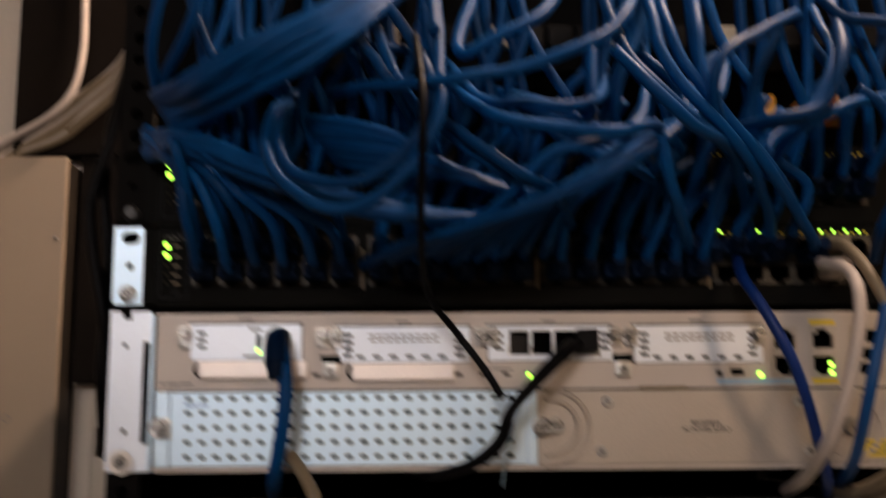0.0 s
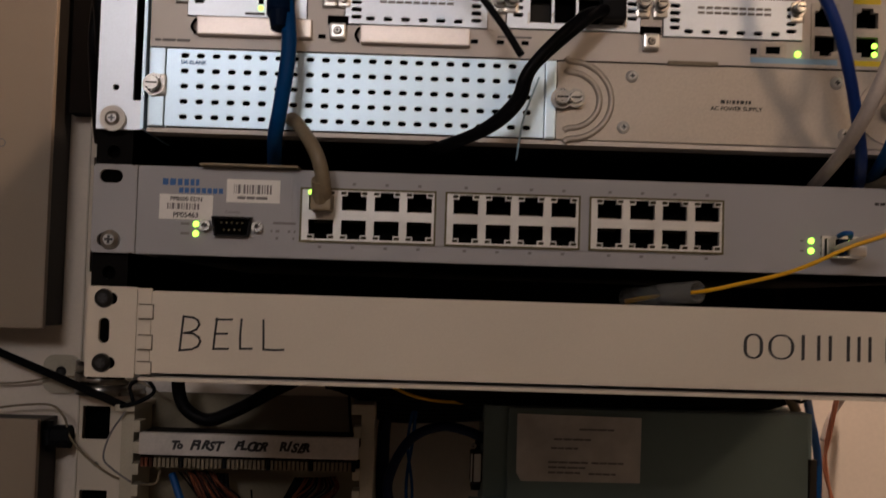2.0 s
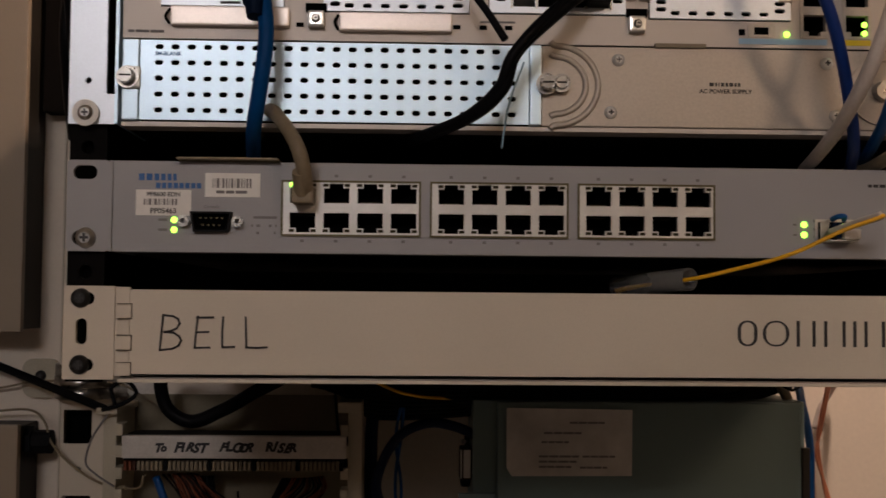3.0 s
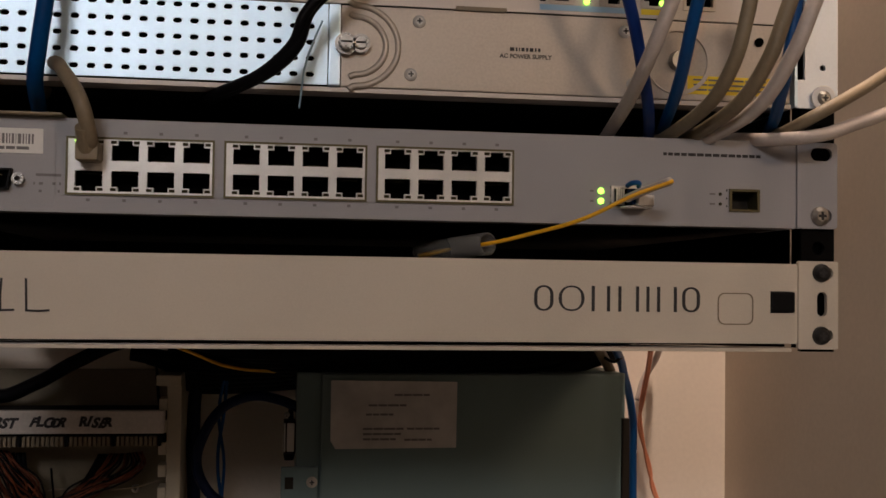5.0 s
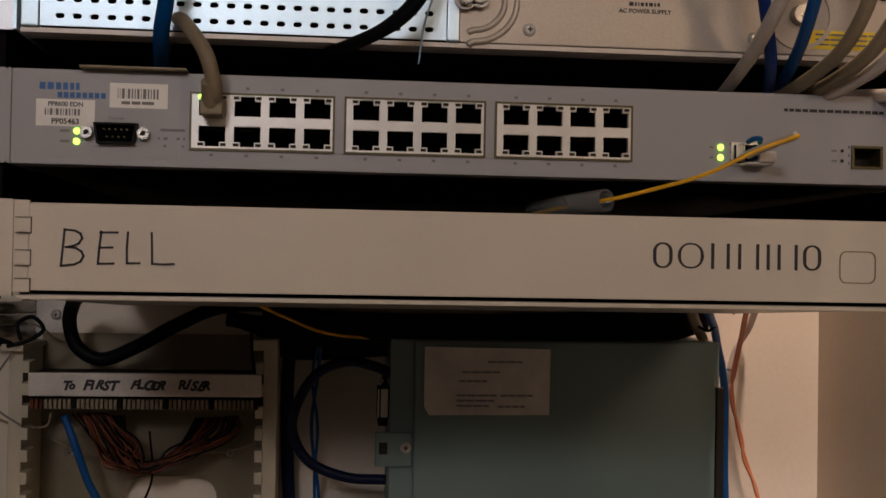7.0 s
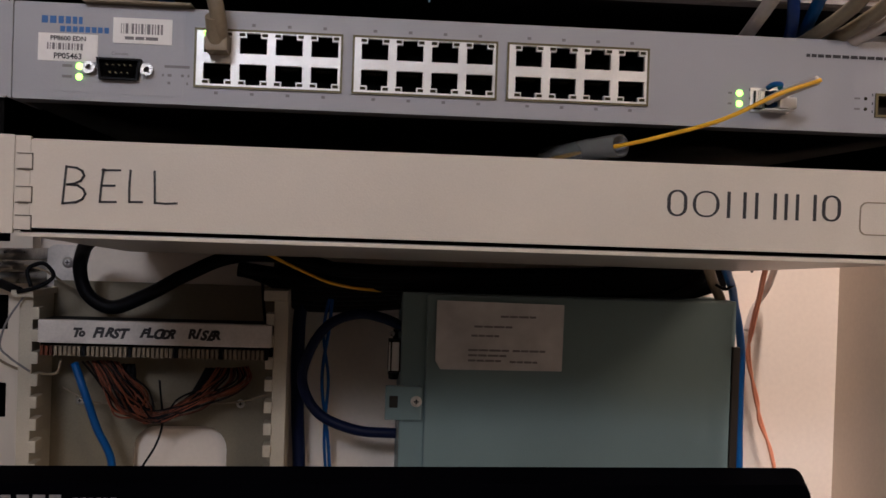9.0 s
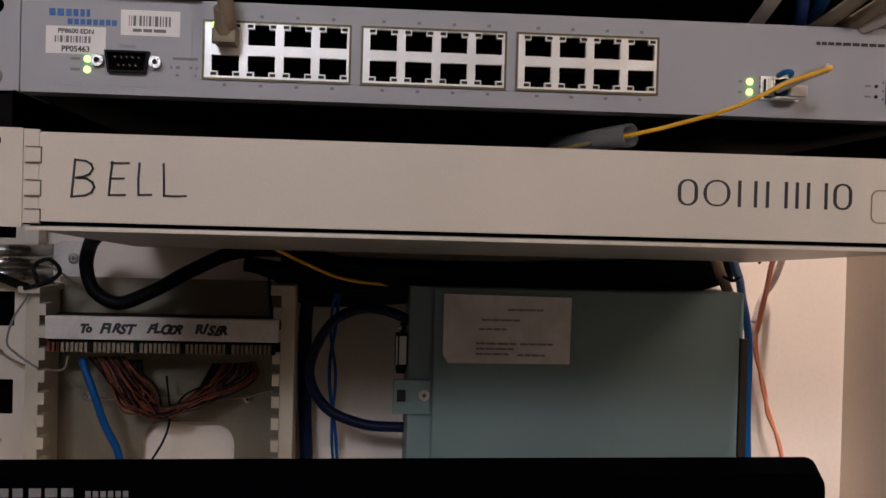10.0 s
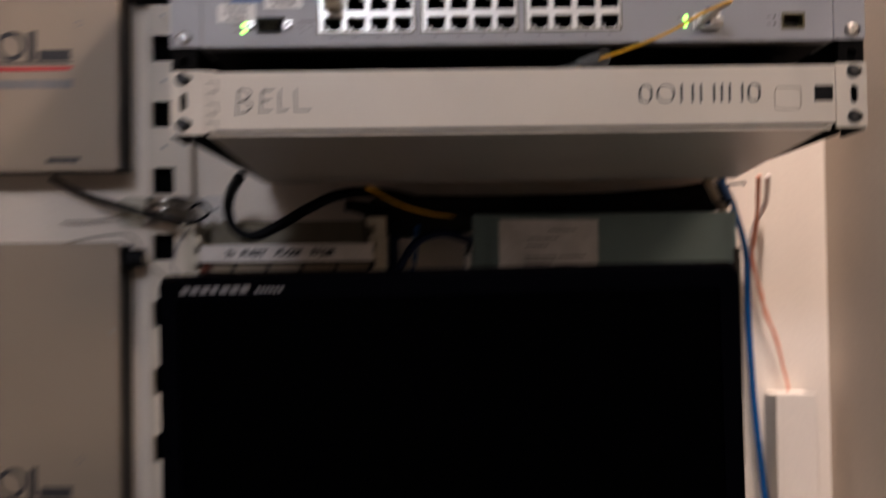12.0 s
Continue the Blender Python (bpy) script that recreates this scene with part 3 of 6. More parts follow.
for letter in (([(-.1937, .0303), (-.1950, .0136)], [(-.1937, .0303), (-.1890, .0298), (-.1866, .0285), (-.1858, .0264), (-.1872, .0240), (-.1900, .0227), (-.1930, .0222)], [(-.1928, .0222), (-.1885, .0219), (-.1860, .0203), (-.1850, .0182), (-.1862, .0158), (-.1890, .0143), (-.1950, .0136)]),
               ([(-.1772, .0296), (-.1780, .0222), (-.1785, .0148), (-.1715, .0150)], [(-.1776, .0292), (-.1700, .0294)], [(-.1780, .0222), (-.1722, .0224)]),
               ([(-.1652, .0294), (-.1656, .0220), (-.1654, .0152), (-.1598, .0154)],), ([(-.1545, .0294), (-.1542, .0220), (-.1540, .0152), (-.1490, .0150), (-.1443, .0153)],)):
    hw = bmesh.new()
    for line in letter:
        stroke([(a, Z + b) for a, b in line], .00100, yb, bm=hw)
    part("marker_letter", hw, "ink", pan, "letter hand-written in black marker")
# maker's mark as plain rings and bars
mx, mw, mz0, mz1 = 0.0830, 0.0845, Z + .0175, Z + .0300
for a, b, k in ((.0, .115, "ring"), (.145, .300, "ring"), (.335, .460, "pair"), (.495, .635, "pair"), (.665, .700, "bar"), (.730, .865, "pair"), (.890, 1.0, "ring")):
    x0, x1 = mx + a * mw, mx + b * mw
    if k == "ring":
        part("mark_ring", plate(rect(x0, x1, mz0, mz1, (x1 - x0) * .46, 5), [rect(x0 + .0017, x1 - .0017, mz0 + .0009, mz1 - .0009, (x1 - x0) * .32, 5)], yb - .0002, .0002), "ink", pan)
    else:
        part("mark_bar", box(x0 + .0006, x0 + .0022, yb - .0002, yb, mz0, mz1), "ink", pan)
        if k == "pair":
            part("mark_bar", box(x1 - .0022, x1 - .0006, yb - .0002, yb, mz0, mz1), "ink", pan)

# ---- router ----
R0, R1 = Z + 0.1215, Z + 0.2055
ro = thing("router", (0, 0.1, R0), "beige two-unit modular router with zinc cards and a perforated blank", "router")
part("chassis", box(-0.2165, 0.2165, 0.015, 0.37, R0, R1, .0015), "shadechassis", ro)
part("face_rim", plate(rect(-0.2165, 0.2165, R0, R1), [rect(-0.2150, 0.2150, R0 + .0015, R1 - .0015)], 0.0066, 0.009), "beige", ro)
SPL = Z + .1645
part("upper_face", plate(rect(-.2165, .2165, SPL, R1), [rect(-.1985, -.1385, Z + .1800, Z + .2000), rect(-.1200, -.0480, Z + .1785, Z + .1985), rect(-.0390, .0290, Z + .1790, Z + .1985), rect(.0400, .1110, Z + .1775, Z + .1985), rect(.1155, .1300, Z + .1695, Z + .1975), rect(.1370, .1510, Z + .1695, Z + .1975), rect(.1590, .1760, Z + .1695, Z + .1975)], 0.0, .0066), "beige", ro)
part("lower_lip", box(-.2165, .2165, 0.0, 0.006, R0, R0 + .0022), "beige", ro)
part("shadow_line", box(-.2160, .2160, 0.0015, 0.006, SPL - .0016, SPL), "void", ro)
# perforated blank
gx0, gx1, gz0, gz1 = -.2075, -.0190, Z + .1245, Z + .1632
slots = [rect(-.1985 + c * .00778 - .0021, -.1985 + c * .00778 + .0021, Z + .1292 + r * .0077 - .0013, Z + .1292 + r * .0077 + .0013, .00125, 2) for c in range(23) for r in range(5)]
gr = part("perforated_blank", plate(rect(gx0, gx1, gz0, gz1), slots, -0.0016, .0014), "blued", ro, "bluish zinc blanking panel with rows of slots")
part("backing", box(gx0, gx1, .0012, .0055, gz0, gz1), "void", gr)
part("end_lip", box(-.2160, -.2080, -.0026, .005, Z + .1240, Z + .1634, .0008), "blued", ro)
part("end_lip", box(-.0186, -.0130, -.0030, .005, Z + .1240, Z + .1634, .0008), "blued", ro)
words("panel_word", "SM-BLANK", -.2005, -.0018, Z + .1557, .0027, "blueink", gr, bold=.00004)


def thumb(parent, x, z, r=.0042, y=0.0, long=.007):
    bm = rod((x, y, z), (x, y - .0022, z), r * 1.15, n=18)
    rod((x, y - .0022, z), (x, y - long * .55, z), r * .55, r * .55, 14, bm)
    rod((x, y - long * .55, z), (x, y - long, z), r * .8, r * .66, 14, bm)
    for a in range(12):
        ca, sa = math.cos(a * math.pi / 6) * r * .78, math.sin(a * math.pi / 6) * r * .78
        rod((x + ca, y - long * .58, z + sa), (x + ca * .9, y - long * .95, z + sa * .9), r * .10, n=5, bm=bm)
    part("thumbscrew", bm, "chrome", parent)
    part("thumbscrew_slot", box(x - r * .6, x + r * .6, y - long - .0002, y - long + .0006, z - .0004, z + .0004), "void", parent)


thumb(ro, -.2128, Z + .1445, .0048, -.0026)
part("screw_saddle", box(-.2125, -.2070, -.0040, -.0016, Z + .1390, Z + .1500, .0015), "steel", ro)
thumb(ro, -.0105, Z + .1440, .0046, -.0030)
thumb(ro, -.0035, Z + .1445, .0040, -.0030, .004)
# power supply plate
ps = part("power_supply", box(-.0125, .2155, -.0012, .005, Z + .1240, Z + .1634, .0006), "psu", ro, "zinc power supply plate with embossed handle")
for rr in (.0155, .0215):
    pts = [(-.0085, -.0012, Z + .1440 + rr)] + [(-.0065 + rr * math.sin(radians(a)), -.0012, Z + .1440 + rr * .92 * math.cos(radians(a))) for a in range(0, 181, 15)] + [(-.0085, -.0012, Z + .1440 - rr)]
    part("embossed_rib", hose(pts, .0016, 8, step=3), "psu", ps, smooth=True)
for sx, sz in ((.0250, .1570), (.0212, .1310), (.1283, .1568), (.1325, .1308)):
    screw(ps, sx, -.0012, Z + sz, .0032, "jack")
words("plate_word", "AC POWER SUPPLY", .0780, -.0013, Z + .1412, .0030, "ink", ps, align="CENTER", bold=.00005)
bars("print_line", .0700, .0860, Z + .1447, .0018, -.0012, "ink", ps, [.18, .28, .36, .5, .62, .78, .88])
part("fan_cover", plate(disc(.1560, Z + .1432, .0170, 28), [disc(.1560, Z + .1432, .0150, 28)], -.0026, .0015), "psu", ps)
part("power_switch_boss", rod((.1560, -.0012, Z + .1432), (.1560, -.0060, Z + .1432), .0052, .0046, 18), "chrome", ps)
yl = part("warning_sticker", box(.1610, .2060, -.0016, -.0012, Z + .1270, Z + .1362), "yellow", ps, "yellow warning sticker with unreadable print")
for k in range(3):
    bars("print_line", .1640, .2030, Z + .1288 + k * .0025, .0009, -.0016, "greyink", yl, [.2, .45, .7])
bars("print_line", .1580, .1660, Z + .1590, .0010, -.0012, "greyink", ps)
part("small_knob", rod((.1985, -.0012, Z + .1545), (.1985, -.003, Z + .1545), .0022, n=12), "void", ps)
part("pull_tab", box(.0430, .0680, -.0028, .001, SPL - .0012, SPL + .0008), "tan", ro)
# interface cards
for cx0, cx1, cz0, cz1, kind in ((-.1980, -.1390, .1805, .1995, "one"), (-.1195, -.0485, .1790, .1980, "blank"), (-.0385, .0285, .1795, .1980, "four"), (.0405, .1105, .1780, .1980, "blank")):
    holes, extra = [], []
    for k in range(4 if kind == "blank" else 3):
        for q in ((cx0 + .0055, cx1 - .0055) if kind != "four" else (cx0 + .0055, cx1 - .0040)):
            holes.append(rect(q - .0026, q + .0026, Z + cz1 - .0045 - k * .0037 - .0011, Z + cz1 - .0045 - k * .0037 + .0011, .001, 2))
    if kind == "blank":
        holes += [rect(cx0 + .0125 + k * .0088 - .0023, cx0 + .0125 + k * .0088 + .0023, Z + cz0 + .0016, Z + cz0 + .0038, .001, 2) for k in range(6)]
    if kind == "one":
        mouth = rect(cx0 + .0400, cx0 + .0530, Z + cz0 + .0020, Z + cz0 + .0150)
        holes = [h for h in holes if min(a for a, b in h) < cx0 + .01] + [mouth]
    if kind == "four":
        holes += [rect(cx0 + .0115 + k * .0122, cx0 + .0115 + k * .0122 + .0108, Z + cz0 + .0030, Z + cz0 + .0160) for k in range(4)]
    card = part("interface_card", plate(rect(cx0, cx1, Z + cz0, Z + cz1), holes, -.0018, .0024), "card", ro, "pale zinc interface card")
    part("card_void", box(cx0 + .0005, cx1 - .0005, .0064, .0068, Z + cz0 + .0005, Z + cz1 - .0005), "void", card)
    if kind == "four":
        for k in range(4):
            part("port", pocket(rect(cx0 + .0115 + k * .0122, cx0 + .0115 + k * .0122 + .0108, Z + cz0 + .0030, Z + cz0 + .0160), .0006, .005), "cabside" if k == 0 else "void", card)
        for k in range(5):
            part("port_divider", box(cx0 + .0103 + k * .0122, cx0 + .0113 + k * .0122, -.0026, .004, Z + cz0 + .0022, Z + cz0 + .0080), "steel", card)
    if kind == "one":
        part("port", pocket(mouth, .0006, .005), "void", card)
        led(card, cx0 + .0362, -.0018, Z + cz0 + .0045, .0026)
        part("led_window", box(cx0 + .0350, cx0 + .0375, -.0021, -.0017, Z + cz0 + .0065, Z + cz0 + .0135), "void", card)
        bars("print_line", cx0 + .0310, cx0 + .0385, Z + cz1 - .0034, .0014, -.0018, "ink", card)
        bars("print_line", cx0 + .0285, cx0 + .0390, Z + cz0 + .0010, .0012, -.0018, "ink", card)
    if kind == "blank":
        bm = bmesh.new()
        for r_ in range(2):
            for a in range(9):
                box(cx0 + .0170 + a * .0042, cx0 + .0170 + a * .0042 + .0034, -.0020, -.0018, Z + cz1 - .0056 - r_ * .0026, Z + cz1 - .0044 - r_ * .0026, bm=bm)
        part("print_block", bm, "greyink", card)
    part("slot_line", box(cx0 - .001, cx1 + .001, -.0008, .001, Z + cz1 + .0002, Z + cz1 + .0010), "void", card)
    bars("print_line", (cx0 + cx1) / 2 - .004, (cx0 + cx1) / 2 + .004, Z + cz1 + .0022, .0011, 0.0, "greyink", ro)
for tx in (-.2010, -.1275, -.1205, -.0425, -.0365, .0300, .0388, .1080):
    thumb(ro, tx, Z + (.1950 if tx < -.15 else .1935), .0034, -.0018)
    part("screw_ear", box(tx - .0036, tx + .0036, -.0020, .0004, Z + .1866, Z + .1975, .0012), "chrome", ro)
for sx0, sx1, sz0, sz1 in ((-.1930, -.1360, .1705, .1798), (-.1115, -.0570, .1690, .1780)):
    st = part("slot_divider", box(sx0, sx1, -.0040, .002, Z + sz0, Z + sz1, .0008), "divider", ro, "bare metal slot divider bar")
    part("spring_hook", hose([(sx0 - .001, -.001, Z + sz0 + .001), (sx0 - .0025, -.003, Z + sz0 + .004), (sx0 - .001, -.001, Z + sz1 - .001)], .0007, 6), "void", ro)
for kx in (-.1230, .0340):
    part("clip", box(kx - .0040, kx + .0040, -.0045, .002, Z + .1705, Z + .1785, .0012), "steel", ro)
    screw(ro, kx, -.0045, Z + .1745, .0022)
    part("clip_tongue", box(kx - .0052, kx + .0052, -.0022, .001, Z + .1785, Z + .1825, .0005), "void", ro)
for kx in (-.1310, -.0545, -.0415, -.0290, -.0165):
    part("square_window", box(kx - .0018, kx + .0018, -.0006, .001, Z + .1712, Z + .1732), "void", ro)
led(ro, -.0165, -.0006, Z + .1715, .0026)
led(ro, .1088, -.0004, Z + .1712, .0030)
part("mini_socket", plate(rect(.0895, .1030, Z + .1695, Z + .1765, .001, 2), [rect(.0925, .1000, Z + .1708, Z + .1748)], -.0006, .0012), "psu", ro)
part("mini_socket_mouth", box(.0927, .0998, -.0001, .0008, Z + .1710, Z + .1746), "void", ro)
part("square_window", box(.0850, .0880, -.0006, .001, Z + .1705, Z + .1735), "void", ro)
part("pale_print", box(.0850, .1290, -.0003, 0.0, Z + .1662, Z + .1690), "lblue", ro)
for jx in (.1228, .1440):
    jf = part("jack_frame", plate(rect(jx - .0072, jx + .0070, Z + .1695, Z + .1975), [jack_loop(jx, Z + .1895, True, .0112, .0082), jack_loop(jx, Z + .1770, False, .0112, .0082)], -.0006, .004), "psu", ro)
    part("port", pocket(jack_loop(jx, Z + .1895, True, .0112, .0082), .0030, .010), "void", jf)
    part("port", pocket(jack_loop(jx, Z + .1770, False, .0112, .0082), .0030, .010), "void", jf)
part("yellow_print", box(.1370, .1510, -.0003, 0.0, Z + .1980, Z + .2010), "yellow", ro)
part("yellow_print", box(.1370, .1510, -.0003, 0.0, Z + .1662, Z + .1690), "yellow", ro)
led(ro, .1475, -.0008, Z + .1722, .0028)
led(ro, .1475, -.0008, Z + .1765, .0028)
jf = part("socket_frame", plate(rect(.1590, .1760, Z + .1695, Z + .1975), [rect(.1605, .1745, Z + .1715, Z + .1775), rect(.1605, .1745, Z + .1795, Z + .1855), rect(.1605, .1745, Z + .1885, Z + .1955)], -.0006, .004), "psu", ro)
part("port", box(.1597, .1753, .0030, .006, Z + .1700, Z + .1970), "void", jf)
bars("print_line", -.2140, -.1960, Z + .1672, .0013, 0.0, "greyink", ro, [.2, .6])
bars("print_line", -.0430, -.0250, Z + .1745, .0010, 0.0, "greyink", ro, [.4])
# router ears
for side in (-1, 1):
    hx = side * .2326
    s = side
    outer = [(s * E, R0 + .0005), (s * .2195, R0 + .0005), (s * .2195, R0 + .0150), (s * .2235, R0 + .0150), (s * .2235, R1 - .0150), (s * .2195, R1 - .0150), (s * .2195, R1 + .0012), (s * .2300, R1 + .0012), (s * .2300, R1 - .0030), (s * .2352, R1 - .0030), (s * .2352, R1 + .0012), (s * E, R1 + .0012)]
    ear = part("ear", plate(outer if s > 0 else outer[::-1], [disc(hx + .0005, R0 + .0215, .0016), disc(hx - .0005, R0 + .0670, .0016)], -.0014, .0020), "card", ro, "pale zinc mounting ear")
    part("ear_flange", box(*sorted((s * .2195, s * .2180)), -.0014, .06, R0 + .001, R1), "blued", ro)
    part("hole_shade", box(hx - .003, hx + .003, .0007, .0012, R0 + .018, R0 + .071), "void", ear)
    screw(ear, hx, -.0030, Z + .1270, .0040, "chrome", "screw", washer=.0064, washmat="paper")

# ---- dark stacked switches ----
for u, (S0, S1) in enumerate(((Z + .2098, Z + .2535), (Z + .2543, Z + .2980))):
    ds = thing("network_switch", (0, 0.1, S0), "dark grey one-unit network switch full of blue patch leads", "switch", "stacked dark switches")
    part("chassis", box(-.2185, .2185, .015, .37, S0, S1, .001), "swface", ds)
    part("face_rim", plate(rect(-.2185, .2185, S0, S1), [rect(-.2175, .2175, S0 + .001, S1 - .001)], .005, .0105), "swface", ds)
    wins = [rect(b, b + .0900, S0 + .0110, S0 + .0380) for b in (-.1990, -.1035, -.0080)] + [rect(.0860, .1740, S0 + .0110, S0 + .0380)]
    part("faceplate", plate(rect(-.2185, .2185, S0, S1, .001, 2), wins, 0.0, .005), "swface", ds)
    for w in range(4):
        b = (-.1990, -.1035, -.0080, .0860)[w]
        n = 6
        pitch = .0900 / n if w < 3 else .0880 / n
        jl = [jack_loop(b + pitch * (k + .5), S0 + (.0300 if up else .0175), up, .0112, .0080) for k in range(n) for up in (1, 0)]
        blk = part("port_block", plate(rect(b, b + pitch * n, S0 + .0110, S0 + .0380), jl, -.0006, .004), "swport", ds)
        for l in jl:
            part("port", pocket(l, .0030, .010), "void", blk)
    for b in (-.1035, -.0080, .0860):
        part("block_divider", box(b - .0040, b - .0022, -.0020, .002, S0 + .0090, S0 + .0310, .0004), "tan", ds)
    mp = part("mode_panel", plate(rect(-.2170, -.2010, S0 + .0040, S0 + .0405, .0015, 3), [rect(-.2160, -.2020, S0 + .0050, S0 + .0395, .001, 2)], -.0012, .0012), "blackpl", ds)
    for k, zz in enumerate((.0330, .0275, .0220, .0170, .0125)):
        led(ds, -.2128, -.0004, S0 + zz, .0030 if k < 2 else .0018, k < 2)
        bars("print_line", -.2098, -.2050, S0 + zz - .0006, .0010, -.0001, "tan", ds)
    part("mode_button", box(-.2095, -.2055, -.0012, 0.0, S0 + .0060, S0 + .0085, .0004), "blackpl", ds)
    lg = bmesh.new()
    for k, h in enumerate((.001, .0022, .0014, .0022, .001, .0022, .001)):
        box(-.2140 + k * .0016, -.2134 + k * .0016, -.0003, 0.0, S0 + .0366, S0 + .0366 + h, bm=lg)
    part("maker_mark", lg, "greyink", ds)
    for k in range(12):
        led(ds, .0905 + k * .0070, -.0003, S0 + .0402, .0016, u == 0 and k in (0, 3, 6, 7, 8, 9, 10, 11))
    tick = bmesh.new()
    for k in range(24):
        box(.0880 + k * .0036, .0896 + k * .0036, -.0003, 0.0, S0 + .0388, S0 + .0394 + .0004 * (k % 3), bm=tick)
    tagged(part("yellow_print", tick, "yellow", ds), kind="stuff")
    for side in (-1, 1):
        hx = side * .2326
        x0, x1 = sorted((side * E, side * .2252))
        lower = u == 0
        ear = part("ear", plate(rect(x0, x1, S0 + .0010, S1 - .0006, .0008, 2), [rect(hx - .0050, hx + .0050, S0 + .0340, S0 + .0405, .0031, 4), disc(hx, S0 + .0218, .0022)], -.0012, .0020), "blued" if lower else "rail", ds, "bright zinc mounting ear" if lower else "")
        part("ear_flange", box(*sorted((side * .2252, side * .2187)), -.0006, .0006, S0 + .001, S1 - .001), "swface", ds)
        part("hole_shade", box(hx - .0056, hx + .0056, .0010, .0018, S0 + .0185, S0 + .0410), "void", ear)
        screw(ear, hx, -.0012, S0 + .0064, .0048, "chrome" if lower else "screwblk")

# ---- wall behind the rack ----
strip = thing("cable_strip", (-.335, .392, 1.05), "white steel cable strip with square openings on the wall", "cable strip")
sq = [rect(-.3525, -.3300, Z - .0790 + .0685 * k, Z - .0520 + .0685 * k, .001, 2) for k in range(-3, 4)]
part("face", plate(rect(-.3560, -.3130, 1.06, Z + .185), sq, .376, .0015), "cream", strip)
part("back", box(-.3555, -.3135, .394, .3985, 1.06, Z + .185), "void", strip)
part("flange", box(-.3562, -.3552, .374, .399, 1.06, Z + .185), "cream", strip)
part("flange", box(-.3140, -.3130, .378, .399, 1.06, Z + .185), "cream", strip)
for k in range(-3, 4):
    screw(strip, -.3400, .376, Z - .0310 + .0685 * k, .0022)

strap = thing("conduit_strap", (-.335, .39, Z - .04), "shiny steel two-hole strap bridging the white cable strip", "strap")
for z0, z1, g in ((-.0420, -.0330, 0), (-.0325, -.0245, .003), (-.0240, -.0150, 0)):
    arc = [(-.3350 + .0270 * math.cos(a), .3985 - (.0480 + g) * math.sin(a)) for a in [math.pi * k / 16 for k in range(17)]]
    bm = bmesh.new()
    for (xa, ya), (xb, yb_) in zip(arc, arc[1:]):
        vs = [bm.verts.new(c) for c in ((xa, ya, Z + z0), (xb, yb_, Z + z0), (xb, yb_, Z + z1), (xa, ya, Z + z1))]
        bm.faces.new(vs)
    bmesh.ops.remove_doubles(bm, verts=bm.verts, dist=1e-5)
    bmesh.ops.solidify(bm, geom=bm.faces[:], thickness=.0015)
    part("band", bm, "chrome", strap, smooth=True)
for x0, x1, sx in ((-.3080, -.2780, -.2905), (-.3930, -.3620, -.3780)):
    ea = part("strap_ear", plate(rect(x0, x1, Z - .0440, Z - .0120, .009, 5), [disc(sx, Z - .0260, .0020)], .3955, .002), "strip" if x0 > -.33 else "bix", strap)
    screw(strap, sx, .3955, Z - .0260, .0045, "screwblk" if x0 < -.33 else "steel")

mount = thing("wiring_block", (-.208, .36, 1.12), "ivory telephone wiring block with one labelled connector strip", "wiring block")
part("backplate", plate(rect(-.2990, -.1180, 1.10, Z - .0400), [rect(-.2330, -.1600, Z - .2100, Z - .1540, .018, 6), disc(-.2000, Z - .1370, .003), disc(-.1930, Z - .1370, .003)], .388, .002), "bixback", mount)
for x0, x1 in ((-.3085, -.2985), (-.1215, -.1110)):
    part("post", box(x0, x1, .330, .388, 1.11, Z - .0450, .0008), "bix", mount)
    s = 1 if x0 < -.2 else -1
    for k in range(10):
        zz = Z - .0560 - k * .0165
        xa = x1 if s > 0 else x0
        part("clip", box(*sorted((xa - s * .0005, xa + s * .0055)), .326, .345, zz - .0105, zz - .0015, .001), "bix", mount)
part("top_lug", box(-.3120, -.2960, .320, .388, Z - .0500, Z - .0450, .001), "bix", mount)
part("top_lug", box(-.1290, -.1110, .322, .388, Z - .0480, Z - .0400, .001), "bix", mount)
for sx, sz in ((-.1500, -.1350), (-.2760, -.1350)):
    screw(mount, sx, .388, Z + sz, .0035, "steel")
con = part("connector_strip", box(-.2930, -.1220, .330, .366, Z - .0930, Z - .0665, .001), "rail", mount)
lab = part("name_strip", box(-.2925, -.1225, .3215, .330, Z - .0830, Z - .0660, .0012), "strip", mount, "white name strip with black handwriting")
pen = random.Random(3)
px = -.2680
for ch in "To FIRST  FLOOR  RISER":
    if ch != " ":
        words("hand_letter", ch, px, .3213, Z - .0776 + pen.uniform(-.0007, .0006), .0088 + pen.uniform(-.0012, .0014), "ink", lab, shear=pen.uniform(.15, .55), bold=.00055)
    px += .0046 if ch != "I" else .0030
    px += pen.uniform(-.0003, .0009)
for k in range(50):
    fx = -.2900 + k * .00335
    part("contact_fin", box(fx - .0011, fx + .0011, .3235, .331, Z - .0925, Z - .0855), "copper" if k < 3 else ("blackpl" if k % 10 == 9 else "tan"), con)

bx = thing("grey_green_box", (.105, .365, 1.10), "grey-green steel equipment box with a plastic label pouch", "equipment box")
part("body", box(-.0250, .2360, .334, .3985, 1.10, Z - .0385, .0015), "teal", bx)
part("cover", box(-.0060, .2320, .3305, .3345, 1.102, Z - .0395, .0012), "teal", bx)
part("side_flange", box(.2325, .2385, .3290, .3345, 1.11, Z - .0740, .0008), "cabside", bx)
part("bracket", box(-.0360, -.0080, .3290, .3340, Z - .1360, Z - .1100, .001), "teal", bx)
screw(bx, -.0125, .3300, Z - .1215, .0045, "psu")
